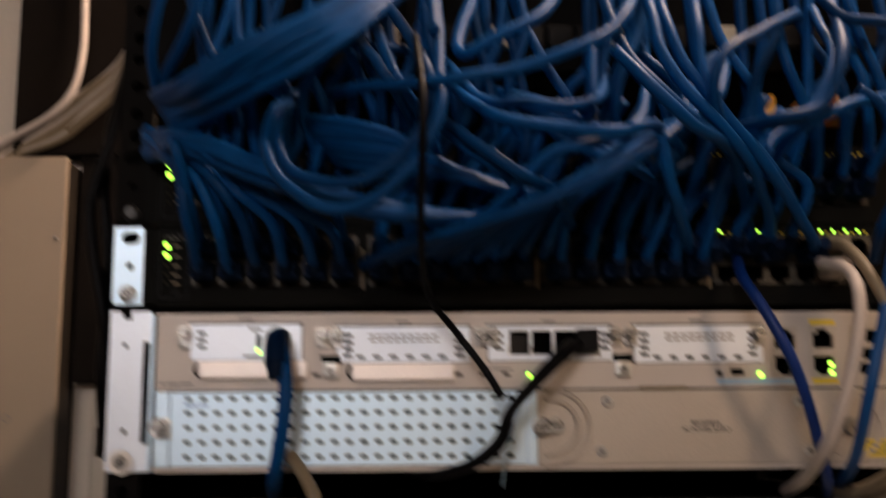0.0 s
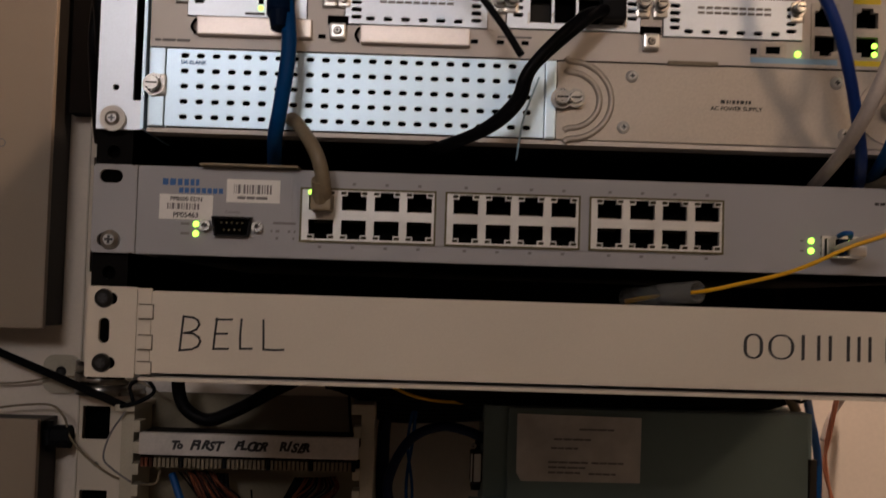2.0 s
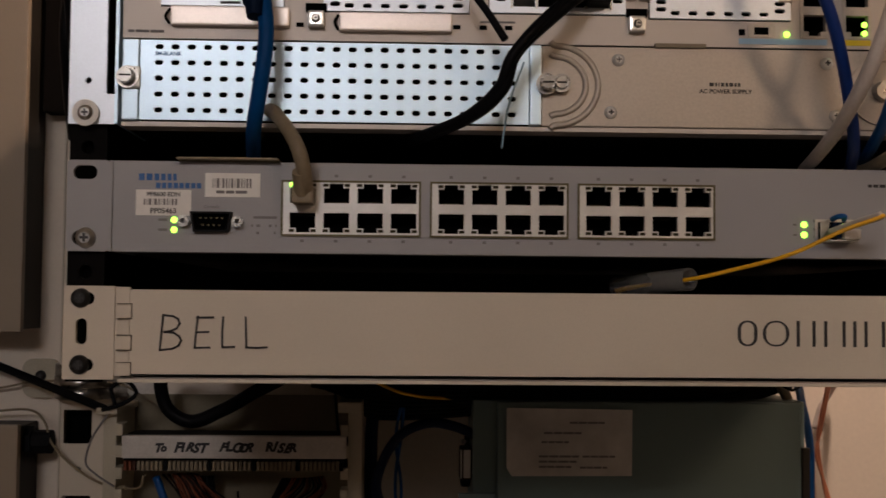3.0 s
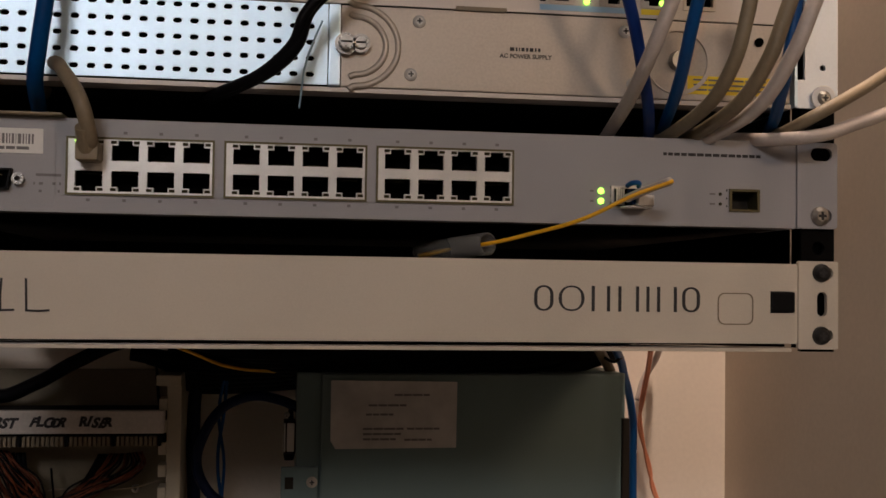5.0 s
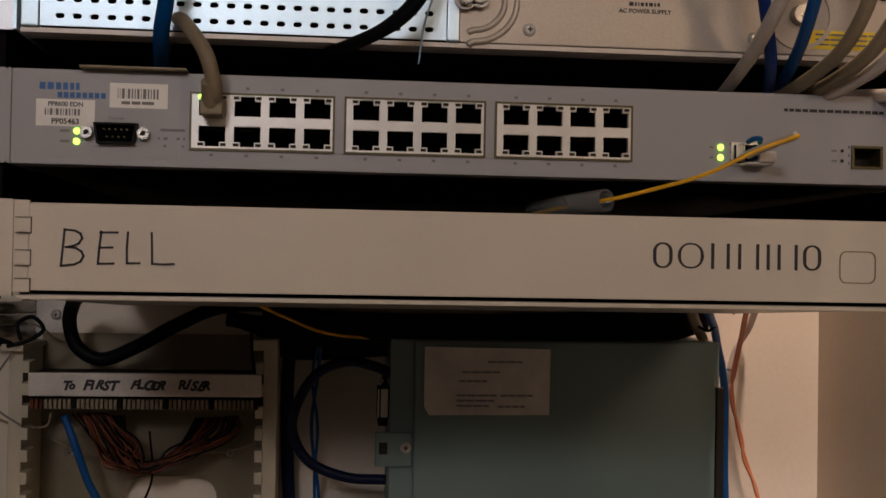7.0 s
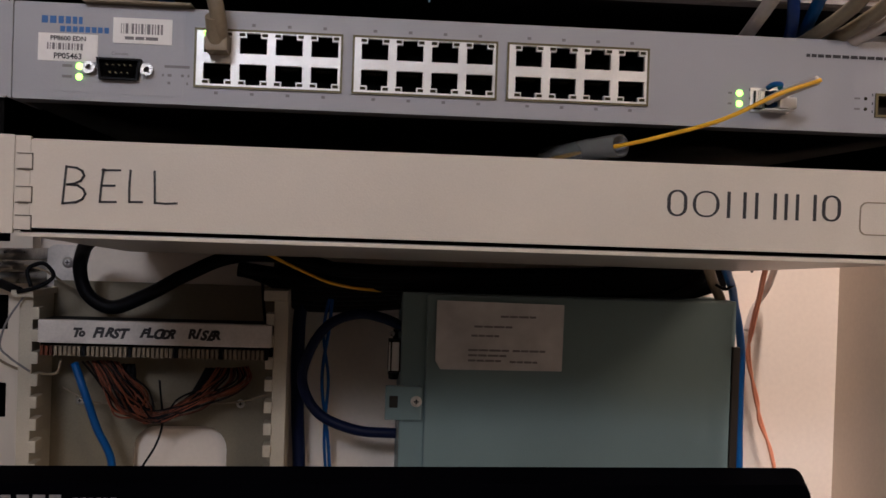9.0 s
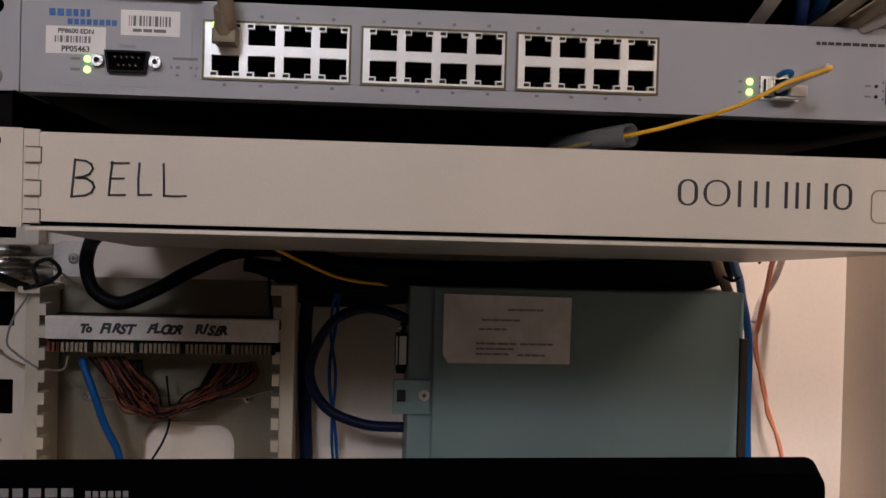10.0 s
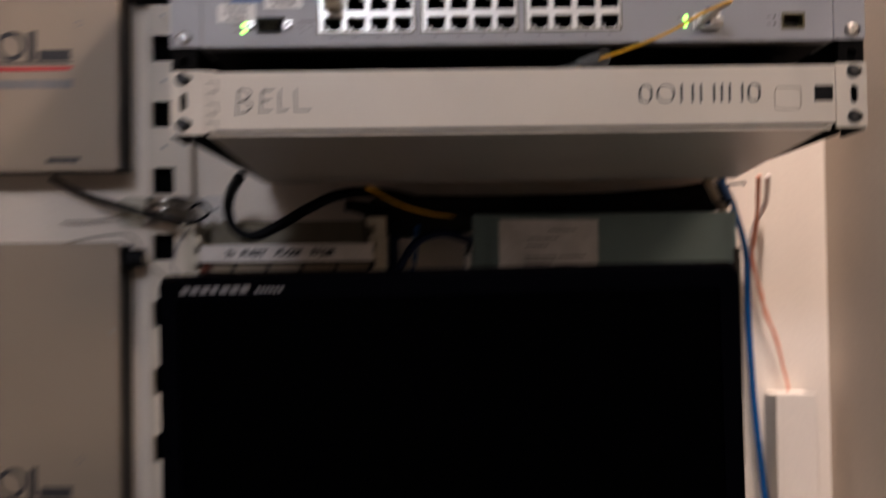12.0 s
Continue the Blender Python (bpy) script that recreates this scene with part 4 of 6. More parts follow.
dp = part("data_plug", box(-.0345, -.0250, .338, .356, Z - .1010, Z - .0760, .0015), "blackpl", bx, "metal-fronted data connector")
part("shell_face", box(-.0318, -.0262, .3365, .3385, Z - .0995, Z - .0775, .001), "jack", dp)
part("shell_rail", box(-.0342, -.0330, .3365, .3385, Z - .0995, Z - .0775, .0004), "jack", dp)
part("plug_foot", rod((-.0300, .343, Z - .1015), (-.0300, .343, Z - .1065), .0045, .0035, 12), "blackpl", dp)
part("plug_thumbscrew", rod((-.0320, .341, Z - .0715), (-.0320, .336, Z - .0715), .0022, .0018, 12), "chrome", dp)
part("bracket_window", box(-.0330, -.0265, .3284, .3292, Z - .1265, Z - .1175, .0003), "cabside", bx)
part("plug_screw", rod((-.0290, .345, Z - .0755), (-.0290, .345, Z - .0680), .0022, n=10), "blackpl", bx)
pou = part("label_pouch", plate([(.0050, Z - .0965), (.0985, Z - .0960), (.0990, Z - .0450), (.0010, Z - .0440), (.0010, Z - .0900)], [], .3290, .0006), "pouch", bx, "creased clear pouch with a printed sheet")
for a, b, zz in ((.050, .078, -.0560), (.030, .060, -.0640), (.028, .050, -.0710), (.026, .058, -.0820), (.060, .086, -.0820), (.026, .056, -.0860), (.026, .052, -.0900), (.058, .080, -.0905)):
    bars("print_line", a, b, Z + zz, .0016, .3290, "greyink", pou, [.25, .5, .8])

# two tan cabinets
for nm, z0, z1, tilt in (("upper", Z + .0110, Z + .3830, 0), ("lower", Z - .45, Z - .0610, 0)):
    cb_ = thing("wall_cabinet", (-.54, .37, z0), "tan steel wall cabinet with dark and red printed mark", "cabinet", "tan wall cabinets")
    # tan body made near-black, so its sides carry their shade as colour
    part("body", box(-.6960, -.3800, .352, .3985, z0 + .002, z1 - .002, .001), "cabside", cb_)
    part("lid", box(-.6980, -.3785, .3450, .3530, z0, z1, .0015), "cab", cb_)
    oz = Z + .137 if nm == "upper" else Z - .300
    lg = plate(rect(-.5000, -.4720, oz - .015, oz + .015, .013, 6), [rect(-.4960, -.4760, oz - .010, oz + .010, .009, 6)], .3446, .0003)
    part("mark_ring", lg, "ink", cb_)
    part("mark_bar", box(-.4690, -.4610, .3446, .3449, oz - .015, oz + .015), "ink", cb_)
    part("mark_block", box(-.4580, -.4260, .3446, .3449, oz - .015, oz - .004), "ink", cb_)
    part("red_rule", box(-.56, -.4250, .3446, .3449, oz - .0250, oz - .0210), "redink", cb_)
    part("dark_rule", box(-.56, -.4250, .3445, .3449, oz - .0130 - .005, oz - .0165), "ink", cb_)
    bars("print_line", -.56, -.4230, oz - .0430, .0090, .3450, "greyink", cb_, [.15, .3, .45, .6, .75, .9])
    part("ring_mark", plate(disc(-.4180, oz + .0220, .0035, 16), [disc(-.4180, oz + .0220, .0027, 16)], .3446, .0003), "greyink", cb_)
    if nm == "upper":
        bars("print_line", -.4500, -.4170, Z + .0190, .0055, .3450, "ink", cb_, [.4, .7])
    screw(cb_, -.3850, .3450, z0 + .30, .002)
gl = thing("cable_gland", (-.37, .375, Z - .075), "black cable gland between cabinet and strip", "gland")
part("body", rod((-.3800, .372, Z - .0770), (-.3600, .372, Z - .0770), .0095, n=14), "blackpl", gl)
part("nut", rod((-.3800, .372, Z - .0770), (-.3745, .372, Z - .0770), .0125, n=6), "blackpl", gl)
# dark sheet stands in for the shaded wall between cabinet and rack
solid("dark_wall_sheet", box(-.376, -.255, .378, .3985, Z + .190, Z + .3915, .001), "backbd", "dark sheet painting shade on the wall beside the cabinet", "board")
solid("dark_wall_sheet", box(-.436, -.255, .372, .3985, Z + .392, Z + .80, .001), "backbd", "dark stained board on the wall above the cabinet", "board")
jb = thing("outlet_box", (.295, .37, Z - .34), "small beige surface outlet box on the wall", "outlet box")
part("body", box(.2780, .3170, .355, .3985, Z - .3400, Z - .2220, .003), "wall", jb)
part("lid", box(.2765, .3185, .350, .356, Z - .3415, Z - .2205, .002), "wall", jb)

# ---- monitor ----
mo = thing("monitor", (-.05, -.02, .90), "black flat-panel monitor switched off, with a dark bezel", "monitor")
mz1, mx0, mx1, my = Z - .0955, -.2395, .1385, -.056
TIL = Matrix.Rotation(radians(-0.8), 3, "Y")


def tip(bm):
    bmesh.ops.rotate(bm, cent=(-.05, my, mz1), matrix=TIL, verts=bm.verts)
    return bm


bm = plate(rect(mx0, mx1, mz1 - .318, mz1, .006, 4), [rect(mx0 + .0150, mx1 - .0150, mz1 - .290, mz1 - .0175, .001, 2)], my, .016)
for v in bm.verts:
    if v.co.y < my + .001:
        v.co.z -= .0040 if v.co.z > mz1 - .010 else 0
        v.co.x += .0030 if v.co.x < mx0 + .010 else (-.0030 if v.co.x > mx1 - .010 else 0)
part("bezel", tip(bm), "bezel", mo)
part("shell", tip(box(mx0 + .006, mx1 - .006, my + .0155, my + .052, mz1 - .314, mz1 - .014, .010)), "bezel", mo)
part("panel", tip(box(mx0 + .012, mx1 - .012, my + .0025, my + .0055, mz1 - .292, mz1 - .014)), "screen", mo)
for k in range(7):
    x0 = mx0 + .0175 + k * .0064
    part("mark_bar", tip(box(x0, x0 + (.0048 if k != 3 else .0040), my - .0002, my + .0002, mz1 - .0122, mz1 - .0086)), "greyink", mo)
for k in range(6):
    x0 = mx0 + .0655 + k * .0030
    part("mark_bar", tip(box(x0, x0 + .0021, my - .0002, my + .0002, mz1 - .0124, mz1 - .0098)), "greyink", mo)
part("neck", box(-.085, -.015, my + .045, my + .085, .915, 1.16, .006), "blackpl", mo)
part("foot", box(-.16, .06, my - .06, my + .12, .90, .918, .006), "blackpl", mo)
# unseen counter added under the monitor; its pale top works as a reflector
dk = thing("counter", (-.05, .1, 0), "unseen laminate counter below the rack, pale to bounce light upward", "counter")
part("top", box(-.70, .335, -.22, .39, .87, .90, .003), "desk", dk)
for x0 in (-.69, .30):
    part("side_panel", box(x0, x0 + .02, -.20, .38, 0, .87), "desk", dk)

# ---- cables (x, y, height over the lowest panel) ----
def cable(name, colour, r, label, way):
    pts = [(x, y, Z + z) for x, y, z in way]
    return solid(name, hose(pts, r, 10 if r > .002 else 7, step=9, wob=.0030 if name == "hookup_wire" and r < .0012 else .0004), colour, label, "cable", smooth=True)


def boot(parent, way, colour="plugblue"):
    """A moulded plug at the end of a lead, pushed towards the ports."""
    x, y, z = way[-1]
    bm = box(x - .0058, x + .0058, -.016, .004, Z + z - .0042, Z + z + .0042, .0012)
    rod((x, -.014, Z + z), (x, -.026, Z + z + .003), .0046, .0034, 12, bm)
    part("plug", bm, colour, parent)


def lead(colour, way):
    pts = [(x, y, Z + z) for x, y, z in way]
    ob = thing("patch_lead", pts[0], "glossy blue patch lead tangled in front of the switches", "cable", "blue patch leads")
    part("jacket", hose(pts, .0029, 10, step=9, wob=.0012), colour, ob, smooth=True)
    if way[-1][1] > -.012 and .2 < way[-1][2] < .30:
        boot(ob, way)
    return ob

lead("blue", [(-0.067, -0.05, 0.374), (-0.066, -0.1, 0.31), (-0.068, -0.115, 0.278), (-0.086, -0.115, 0.252), (-0.112, -0.11, 0.24), (-0.136, -0.1, 0.253), (-0.148, -0.09, 0.274), (-0.148, -0.06, 0.301), (-0.141, -0.01, 0.326)])
lead("blue", [(-0.099, -0.05, 0.37), (-0.074, -0.1, 0.315), (-0.072, -0.105, 0.286), (-0.089, -0.105, 0.262), (-0.112, -0.1, 0.254), (-0.135, -0.09, 0.263), (-0.144, -0.08, 0.283), (-0.144, -0.05, 0.306), (-0.136, -0.01, 0.331)])
lead("blue", [(-0.125, -0.02, 0.321), (-0.104, -0.07, 0.31), (-0.066, -0.115, 0.299), (-0.035, -0.12, 0.302), (-0.009, -0.12, 0.31), (0.014, -0.11, 0.326), (0.028, -0.09, 0.348), (0.039, -0.05, 0.387)])
lead("blue", [(-0.056, -0.06, 0.312), (-0.042, -0.1, 0.288), (-0.014, -0.11, 0.278), (0.017, -0.11, 0.277), (0.037, -0.09, 0.285), (0.059, -0.04, 0.289), (0.067, -0.01, 0.283)])
lead("blue", [(-0.061, -0.03, 0.337), (-0.046, -0.08, 0.302), (-0.027, -0.09, 0.296), (-0.003, -0.09, 0.294), (0.016, -0.06, 0.309), (0.026, -0.02, 0.338)])
lead("blue", [(-0.064, -0.06, 0.297), (-0.05, -0.1, 0.274), (-0.029, -0.105, 0.258), (-0.011, -0.08, 0.254), (0.004, -0.03, 0.248)])
lead("blue", [(-0.067, -0.05, 0.298), (-0.052, -0.09, 0.273), (-0.034, -0.095, 0.259), (-0.022, -0.06, 0.253)])
lead("blue", [(-0.07, -0.03, 0.248), (-0.044, -0.08, 0.243), (-0.018, -0.1, 0.266), (0.006, -0.1, 0.274), (0.031, -0.07, 0.29), (0.046, -0.04, 0.321)])
lead("blue", [(0.015, -0.11, 0.316), (0.029, -0.12, 0.295), (0.048, -0.115, 0.279), (0.072, -0.09, 0.274), (0.092, -0.04, 0.266), (0.105, -0.01, 0.239)])
lead("blue", [(0.014, -0.08, 0.358), (0.023, -0.1, 0.318), (0.039, -0.11, 0.293), (0.062, -0.1, 0.278), (0.083, -0.06, 0.276)])
lead("blue", [(0.037, -0.08, 0.361), (0.038, -0.1, 0.324), (0.048, -0.105, 0.3), (0.067, -0.1, 0.281), (0.086, -0.08, 0.266), (0.105, -0.04, 0.251), (0.115, -0.01, 0.236)])
lead("blue", [(0.045, -0.07, 0.365), (0.046, -0.09, 0.331), (0.058, -0.095, 0.306), (0.073, -0.09, 0.287), (0.095, -0.07, 0.274), (0.114, -0.05, 0.258), (0.134, -0.02, 0.242)])
lead("blue", [(0.064, -0.07, 0.365), (0.059, -0.09, 0.331), (0.063, -0.095, 0.301), (0.081, -0.09, 0.277), (0.099, -0.075, 0.261), (0.126, -0.04, 0.242), (0.139, -0.01, 0.236)])
lead("blue", [(0.127, -0.04, 0.362), (0.086, -0.09, 0.329), (0.065, -0.105, 0.311), (0.064, -0.1, 0.291), (0.078, -0.08, 0.277)])
lead("blue", [(0.142, -0.05, 0.365), (0.13, -0.09, 0.322), (0.117, -0.095, 0.294), (0.095, -0.09, 0.288), (0.084, -0.06, 0.293), (0.084, -0.02, 0.315)])
lead("blue", [(0.136, -0.04, 0.363), (0.129, -0.08, 0.323), (0.111, -0.09, 0.291), (0.092, -0.08, 0.287), (0.08, -0.06, 0.273), (0.076, -0.04, 0.254), (0.081, -0.01, 0.236)])
lead("blue", [(0.04, -0.09, 0.281), (0.044, -0.085, 0.262), (0.055, -0.06, 0.247), (0.072, -0.01, 0.236)])
lead("blue", [(0.163, -0.06, 0.309), (0.129, -0.08, 0.295), (0.109, -0.07, 0.285), (0.107, -0.04, 0.275)])
lead("blue", [(0.18, -0.05, 0.352), (0.142, -0.07, 0.347), (0.129, -0.06, 0.367)])
lead("blue", [(-0.068, -0.1, 0.327), (-0.07, -0.08, 0.358), (-0.076, -0.05, 0.389)])
lead("blue", [(-0.047, -0.06, 0.366), (-0.057, -0.09, 0.322), (-0.041, -0.1, 0.324), (-0.015, -0.09, 0.342), (0.0, -0.06, 0.373)])
lead("blue", [(-0.108, -0.05, 0.345), (-0.092, -0.09, 0.311), (-0.081, -0.07, 0.297), (-0.076, -0.03, 0.29)])
lead("blue", [(-0.099, -0.05, 0.352), (-0.087, -0.085, 0.312), (-0.074, -0.07, 0.294), (-0.064, -0.03, 0.278)])
lead("blue", [(0.015, -0.05, 0.34), (0.01, -0.07, 0.303), (0.008, -0.05, 0.297)])
lead("blue", [(0.145, -0.07, 0.309), (0.158, -0.07, 0.297), (0.166, -0.06, 0.262), (0.16, -0.05, 0.243), (0.167, -0.02, 0.231)])
lead("blue", [(-0.106, -0.01, 0.23), (-0.087, -0.05, 0.232), (-0.052, -0.085, 0.237), (-0.013, -0.1, 0.247), (0.024, -0.1, 0.265), (0.053, -0.07, 0.293), (0.075, -0.03, 0.334)])
lead("blue", [(-0.094, -0.01, 0.231), (-0.078, -0.05, 0.233), (-0.046, -0.082, 0.239), (-0.01, -0.096, 0.25), (0.027, -0.096, 0.268), (0.056, -0.07, 0.294), (0.077, -0.03, 0.335)])
lead("blue", [(-0.082, -0.01, 0.231), (-0.068, -0.05, 0.233), (-0.04, -0.079, 0.241), (-0.007, -0.092, 0.253), (0.029, -0.092, 0.27), (0.058, -0.07, 0.296), (0.079, -0.03, 0.336)])
lead("blue", [(-0.07, -0.01, 0.232), (-0.058, -0.05, 0.234), (-0.033, -0.076, 0.244), (-0.004, -0.088, 0.256), (0.032, -0.088, 0.273), (0.06, -0.07, 0.297), (0.081, -0.03, 0.338)])
lead("blue", [(-0.058, -0.01, 0.232), (-0.049, -0.05, 0.234), (-0.027, -0.073, 0.246), (-0.0, -0.084, 0.259), (0.034, -0.084, 0.276), (0.063, -0.07, 0.299), (0.082, -0.03, 0.339)])
lead("blue", [(-0.046, -0.01, 0.233), (-0.039, -0.05, 0.235), (-0.021, -0.07, 0.248), (0.003, -0.08, 0.262), (0.037, -0.08, 0.279), (0.065, -0.07, 0.3), (0.084, -0.03, 0.34)])
lead("blue", [(-0.033, -0.01, 0.234), (-0.029, -0.05, 0.236), (-0.014, -0.067, 0.25), (0.007, -0.076, 0.265), (0.039, -0.076, 0.282), (0.067, -0.07, 0.302), (0.086, -0.03, 0.341)])
lead("blue", [(-0.021, -0.01, 0.234), (-0.02, -0.05, 0.236), (-0.008, -0.064, 0.253), (0.01, -0.072, 0.269), (0.042, -0.072, 0.286), (0.07, -0.07, 0.303), (0.088, -0.03, 0.342)])
lead("blue", [(-0.009, -0.01, 0.235), (-0.01, -0.05, 0.237), (-0.001, -0.061, 0.255), (0.014, -0.068, 0.272), (0.045, -0.068, 0.289), (0.072, -0.07, 0.304), (0.09, -0.03, 0.343)])
lead("blue", [(-0.219, -0.02, 0.321), (-0.193, -0.06, 0.318), (-0.159, -0.08, 0.33), (-0.123, -0.08, 0.347), (-0.082, -0.05, 0.386)])
lead("blue", [(-0.218, -0.02, 0.319), (-0.189, -0.063, 0.316), (-0.156, -0.084, 0.327), (-0.121, -0.08, 0.346), (-0.082, -0.05, 0.385)])
lead("blue", [(-0.216, -0.02, 0.318), (-0.186, -0.066, 0.314), (-0.153, -0.088, 0.324), (-0.12, -0.08, 0.346), (-0.082, -0.05, 0.383)])
lead("blue", [(-0.215, -0.02, 0.316), (-0.183, -0.069, 0.312), (-0.152, -0.08, 0.326), (-0.118, -0.08, 0.345), (-0.082, -0.05, 0.381)])
lead("blue", [(-0.214, -0.02, 0.314), (-0.182, -0.06, 0.314), (-0.149, -0.084, 0.324), (-0.116, -0.08, 0.344), (-0.082, -0.05, 0.38)])
lead("blue", [(-0.213, -0.02, 0.312), (-0.179, -0.063, 0.312), (-0.147, -0.088, 0.321), (-0.115, -0.08, 0.343), (-0.082, -0.05, 0.378)])
lead("blue", [(-0.211, -0.02, 0.31), (-0.176, -0.066, 0.31), (-0.145, -0.08, 0.323), (-0.113, -0.08, 0.342), (-0.082, -0.05, 0.377)])
lead("blue", [(-0.21, -0.02, 0.308), (-0.173, -0.069, 0.308), (-0.143, -0.084, 0.32), (-0.111, -0.08, 0.341), (-0.082, -0.05, 0.375)])
lead("blue", [(-0.209, -0.02, 0.306), (-0.172, -0.06, 0.31), (-0.14, -0.088, 0.318), (-0.11, -0.08, 0.34), (-0.082, -0.05, 0.374)])
lead("blue", [(-0.208, -0.02, 0.304), (-0.169, -0.063, 0.309), (-0.139, -0.08, 0.319), (-0.108, -0.08, 0.339), (-0.082, -0.05, 0.372)])
lead("blue", [(-0.206, -0.02, 0.302), (-0.166, -0.066, 0.307), (-0.136, -0.084, 0.317), (-0.106, -0.08, 0.339), (-0.082, -0.05, 0.37)])
lead("blue", [(-0.205, -0.02, 0.301), (-0.163, -0.069, 0.305), (-0.133, -0.088, 0.314), (-0.105, -0.08, 0.338), (-0.082, -0.05, 0.369)])
lead("blue", [(-0.218, -0.02, 0.325), (-0.216, -0.04, 0.343), (-0.208, -0.05, 0.373)])
lead("blue", [(-0.215, -0.02, 0.328), (-0.196, -0.05, 0.345), (-0.186, -0.06, 0.372)])
lead("blue", [(-0.17, -0.02, 0.309), (-0.163, -0.05, 0.318), (-0.143, -0.07, 0.323), (-0.11, -0.06, 0.336), (-0.082, -0.03, 0.344)])
lead("blue", [(-0.15, -0.01, 0.31), (-0.125, -0.045, 0.301), (-0.093, -0.06, 0.29), (-0.059, -0.06, 0.271), (-0.028, -0.03, 0.269)])
lead("blue", [(-0.146, -0.01, 0.307), (-0.122, -0.045, 0.297), (-0.089, -0.06, 0.286), (-0.054, -0.06, 0.269), (-0.022, -0.03, 0.267)])
lead("blue", [(-0.143, -0.01, 0.304), (-0.12, -0.045, 0.293), (-0.084, -0.06, 0.283), (-0.049, -0.06, 0.267), (-0.016, -0.03, 0.266)])
lead("blue", [(-0.139, -0.01, 0.301), (-0.117, -0.045, 0.289), (-0.08, -0.06, 0.279), (-0.044, -0.06, 0.265), (-0.011, -0.03, 0.264)])
lead("blue", [(-0.135, -0.01, 0.299), (-0.114, -0.045, 0.285), (-0.076, -0.06, 0.276), (-0.039, -0.06, 0.264), (-0.005, -0.03, 0.263)])
lead("blue", [(-0.131, -0.01, 0.296), (-0.111, -0.045, 0.28), (-0.072, -0.06, 0.272), (-0.034, -0.06, 0.262), (0.001, -0.03, 0.261)])
lead("blue", [(-0.128, -0.01, 0.293), (-0.108, -0.045, 0.276), (-0.067, -0.06, 0.269), (-0.029, -0.06, 0.26), (0.007, -0.03, 0.26)])
lead("blue", [(-0.051, -0.01, 0.328), (-0.028, -0.04, 0.317), (-0.0, -0.05, 0.303), (0.027, -0.04, 0.291), (0.046, -0.02, 0.271)])
lead("blue", [(-0.047, -0.01, 0.327), (-0.025, -0.04, 0.315), (-0.0, -0.05, 0.3), (0.03, -0.04, 0.287), (0.05, -0.02, 0.267)])
lead("blue", [(-0.043, -0.01, 0.326), (-0.022, -0.04, 0.312), (-0.0, -0.05, 0.298), (0.033, -0.04, 0.283), (0.054, -0.02, 0.264)])
lead("blue", [(-0.04, -0.01, 0.325), (-0.02, -0.04, 0.31), (-0.0, -0.05, 0.295), (0.036, -0.04, 0.28), (0.058, -0.02, 0.26)])
lead("blue", [(-0.036, -0.01, 0.324), (-0.017, -0.04, 0.308), (-0.0, -0.05, 0.292), (0.039, -0.04, 0.276), (0.062, -0.02, 0.256)])
lead("blue", [(-0.032, -0.01, 0.323), (-0.014, -0.04, 0.306), (-0.001, -0.05, 0.289), (0.042, -0.04, 0.272), (0.066, -0.02, 0.252)])
cable("patch_cable", "navy", .0030, "navy blue patch cable hanging over the router", [(0.098, -0.005, 0.234), (0.093, -0.03, 0.22), (0.102, -0.045, 0.196), (0.115, -0.045, 0.166), (0.128, -0.03, 0.133), (0.138, -0.01, 0.115), (0.151, 0.03, 0.105)])
cable("patch_cable", "white", .0034, "white patch cable hanging over the router", [(0.138, -0.02, 0.229), (0.145, -0.04, 0.222), (0.144, -0.055, 0.203), (0.136, -0.06, 0.17), (0.125, -0.055, 0.138), (0.124, -0.02, 0.118), (0.128, 0.03, 0.108)])
cable("patch_cable", "azure", .0031, "bright blue patch cable hanging over the router", [(0.175, -0.05, 0.267), (0.165, -0.05, 0.23), (0.156, -0.055, 0.198), (0.145, -0.055, 0.157), (0.147, -0.03, 0.13), (0.154, 0.01, 0.115), (0.163, 0.05, 0.11)])
cable("patch_cable", "tan", .0032, "grey-beige patch cable from the switch", [(0.144, -0.012, 0.239), (0.149, -0.03, 0.236), (0.153, -0.05, 0.217), (0.161, -0.055, 0.192), (0.169, -0.05, 0.165)])
cable("patch_cable", "tan", .0034, "grey-beige patch cable curving into the gap", [(0.173, -0.055, 0.171), (0.169, -0.055, 0.153), (0.165, -0.05, 0.133), (0.161, -0.03, 0.117), (0.155, 0.01, 0.107), (0.158, 0.05, 0.109)])
cable("patch_cable", "tan", .0036, "grey-beige patch cable curving into the gap", [(0.195, -0.055, 0.175), (0.188, -0.055, 0.156), (0.181, -0.05, 0.134), (0.174, -0.03, 0.116), (0.166, 0.01, 0.106), (0.168, 0.05, 0.108)])
cable("patch_cable", "white", .0036, "white patch cable curving into the gap", [(0.207, -0.055, 0.175), (0.2, -0.055, 0.157), (0.193, -0.05, 0.137), (0.185, -0.03, 0.116), (0.172, 0.005, 0.105), (0.174, 0.05, 0.108)])
cable("patch_cable", "azure", .0030, "bright blue patch cable beside the ear", [(0.2, -0.045, 0.175), (0.196, -0.045, 0.151), (0.195, -0.04, 0.131), (0.204, -0.01, 0.117), (0.218, 0.03, 0.114)])
cable("patch_cable", "tan", .0032, "grey-beige cable running to the side wall", [(0.288, 0.02, 0.151), (0.248, -0.01, 0.13), (0.22, -0.025, 0.116), (0.21, -0.01, 0.109), (0.221, 0.04, 0.111)])
cable("patch_cable", "white", .0034, "white cable running to the side wall", [(0.294, 0.02, 0.13), (0.248, -0.01, 0.114), (0.22, -0.025, 0.105), (0.203, -0.012, 0.104), (0.194, 0.02, 0.108), (0.197, 0.06, 0.113)])
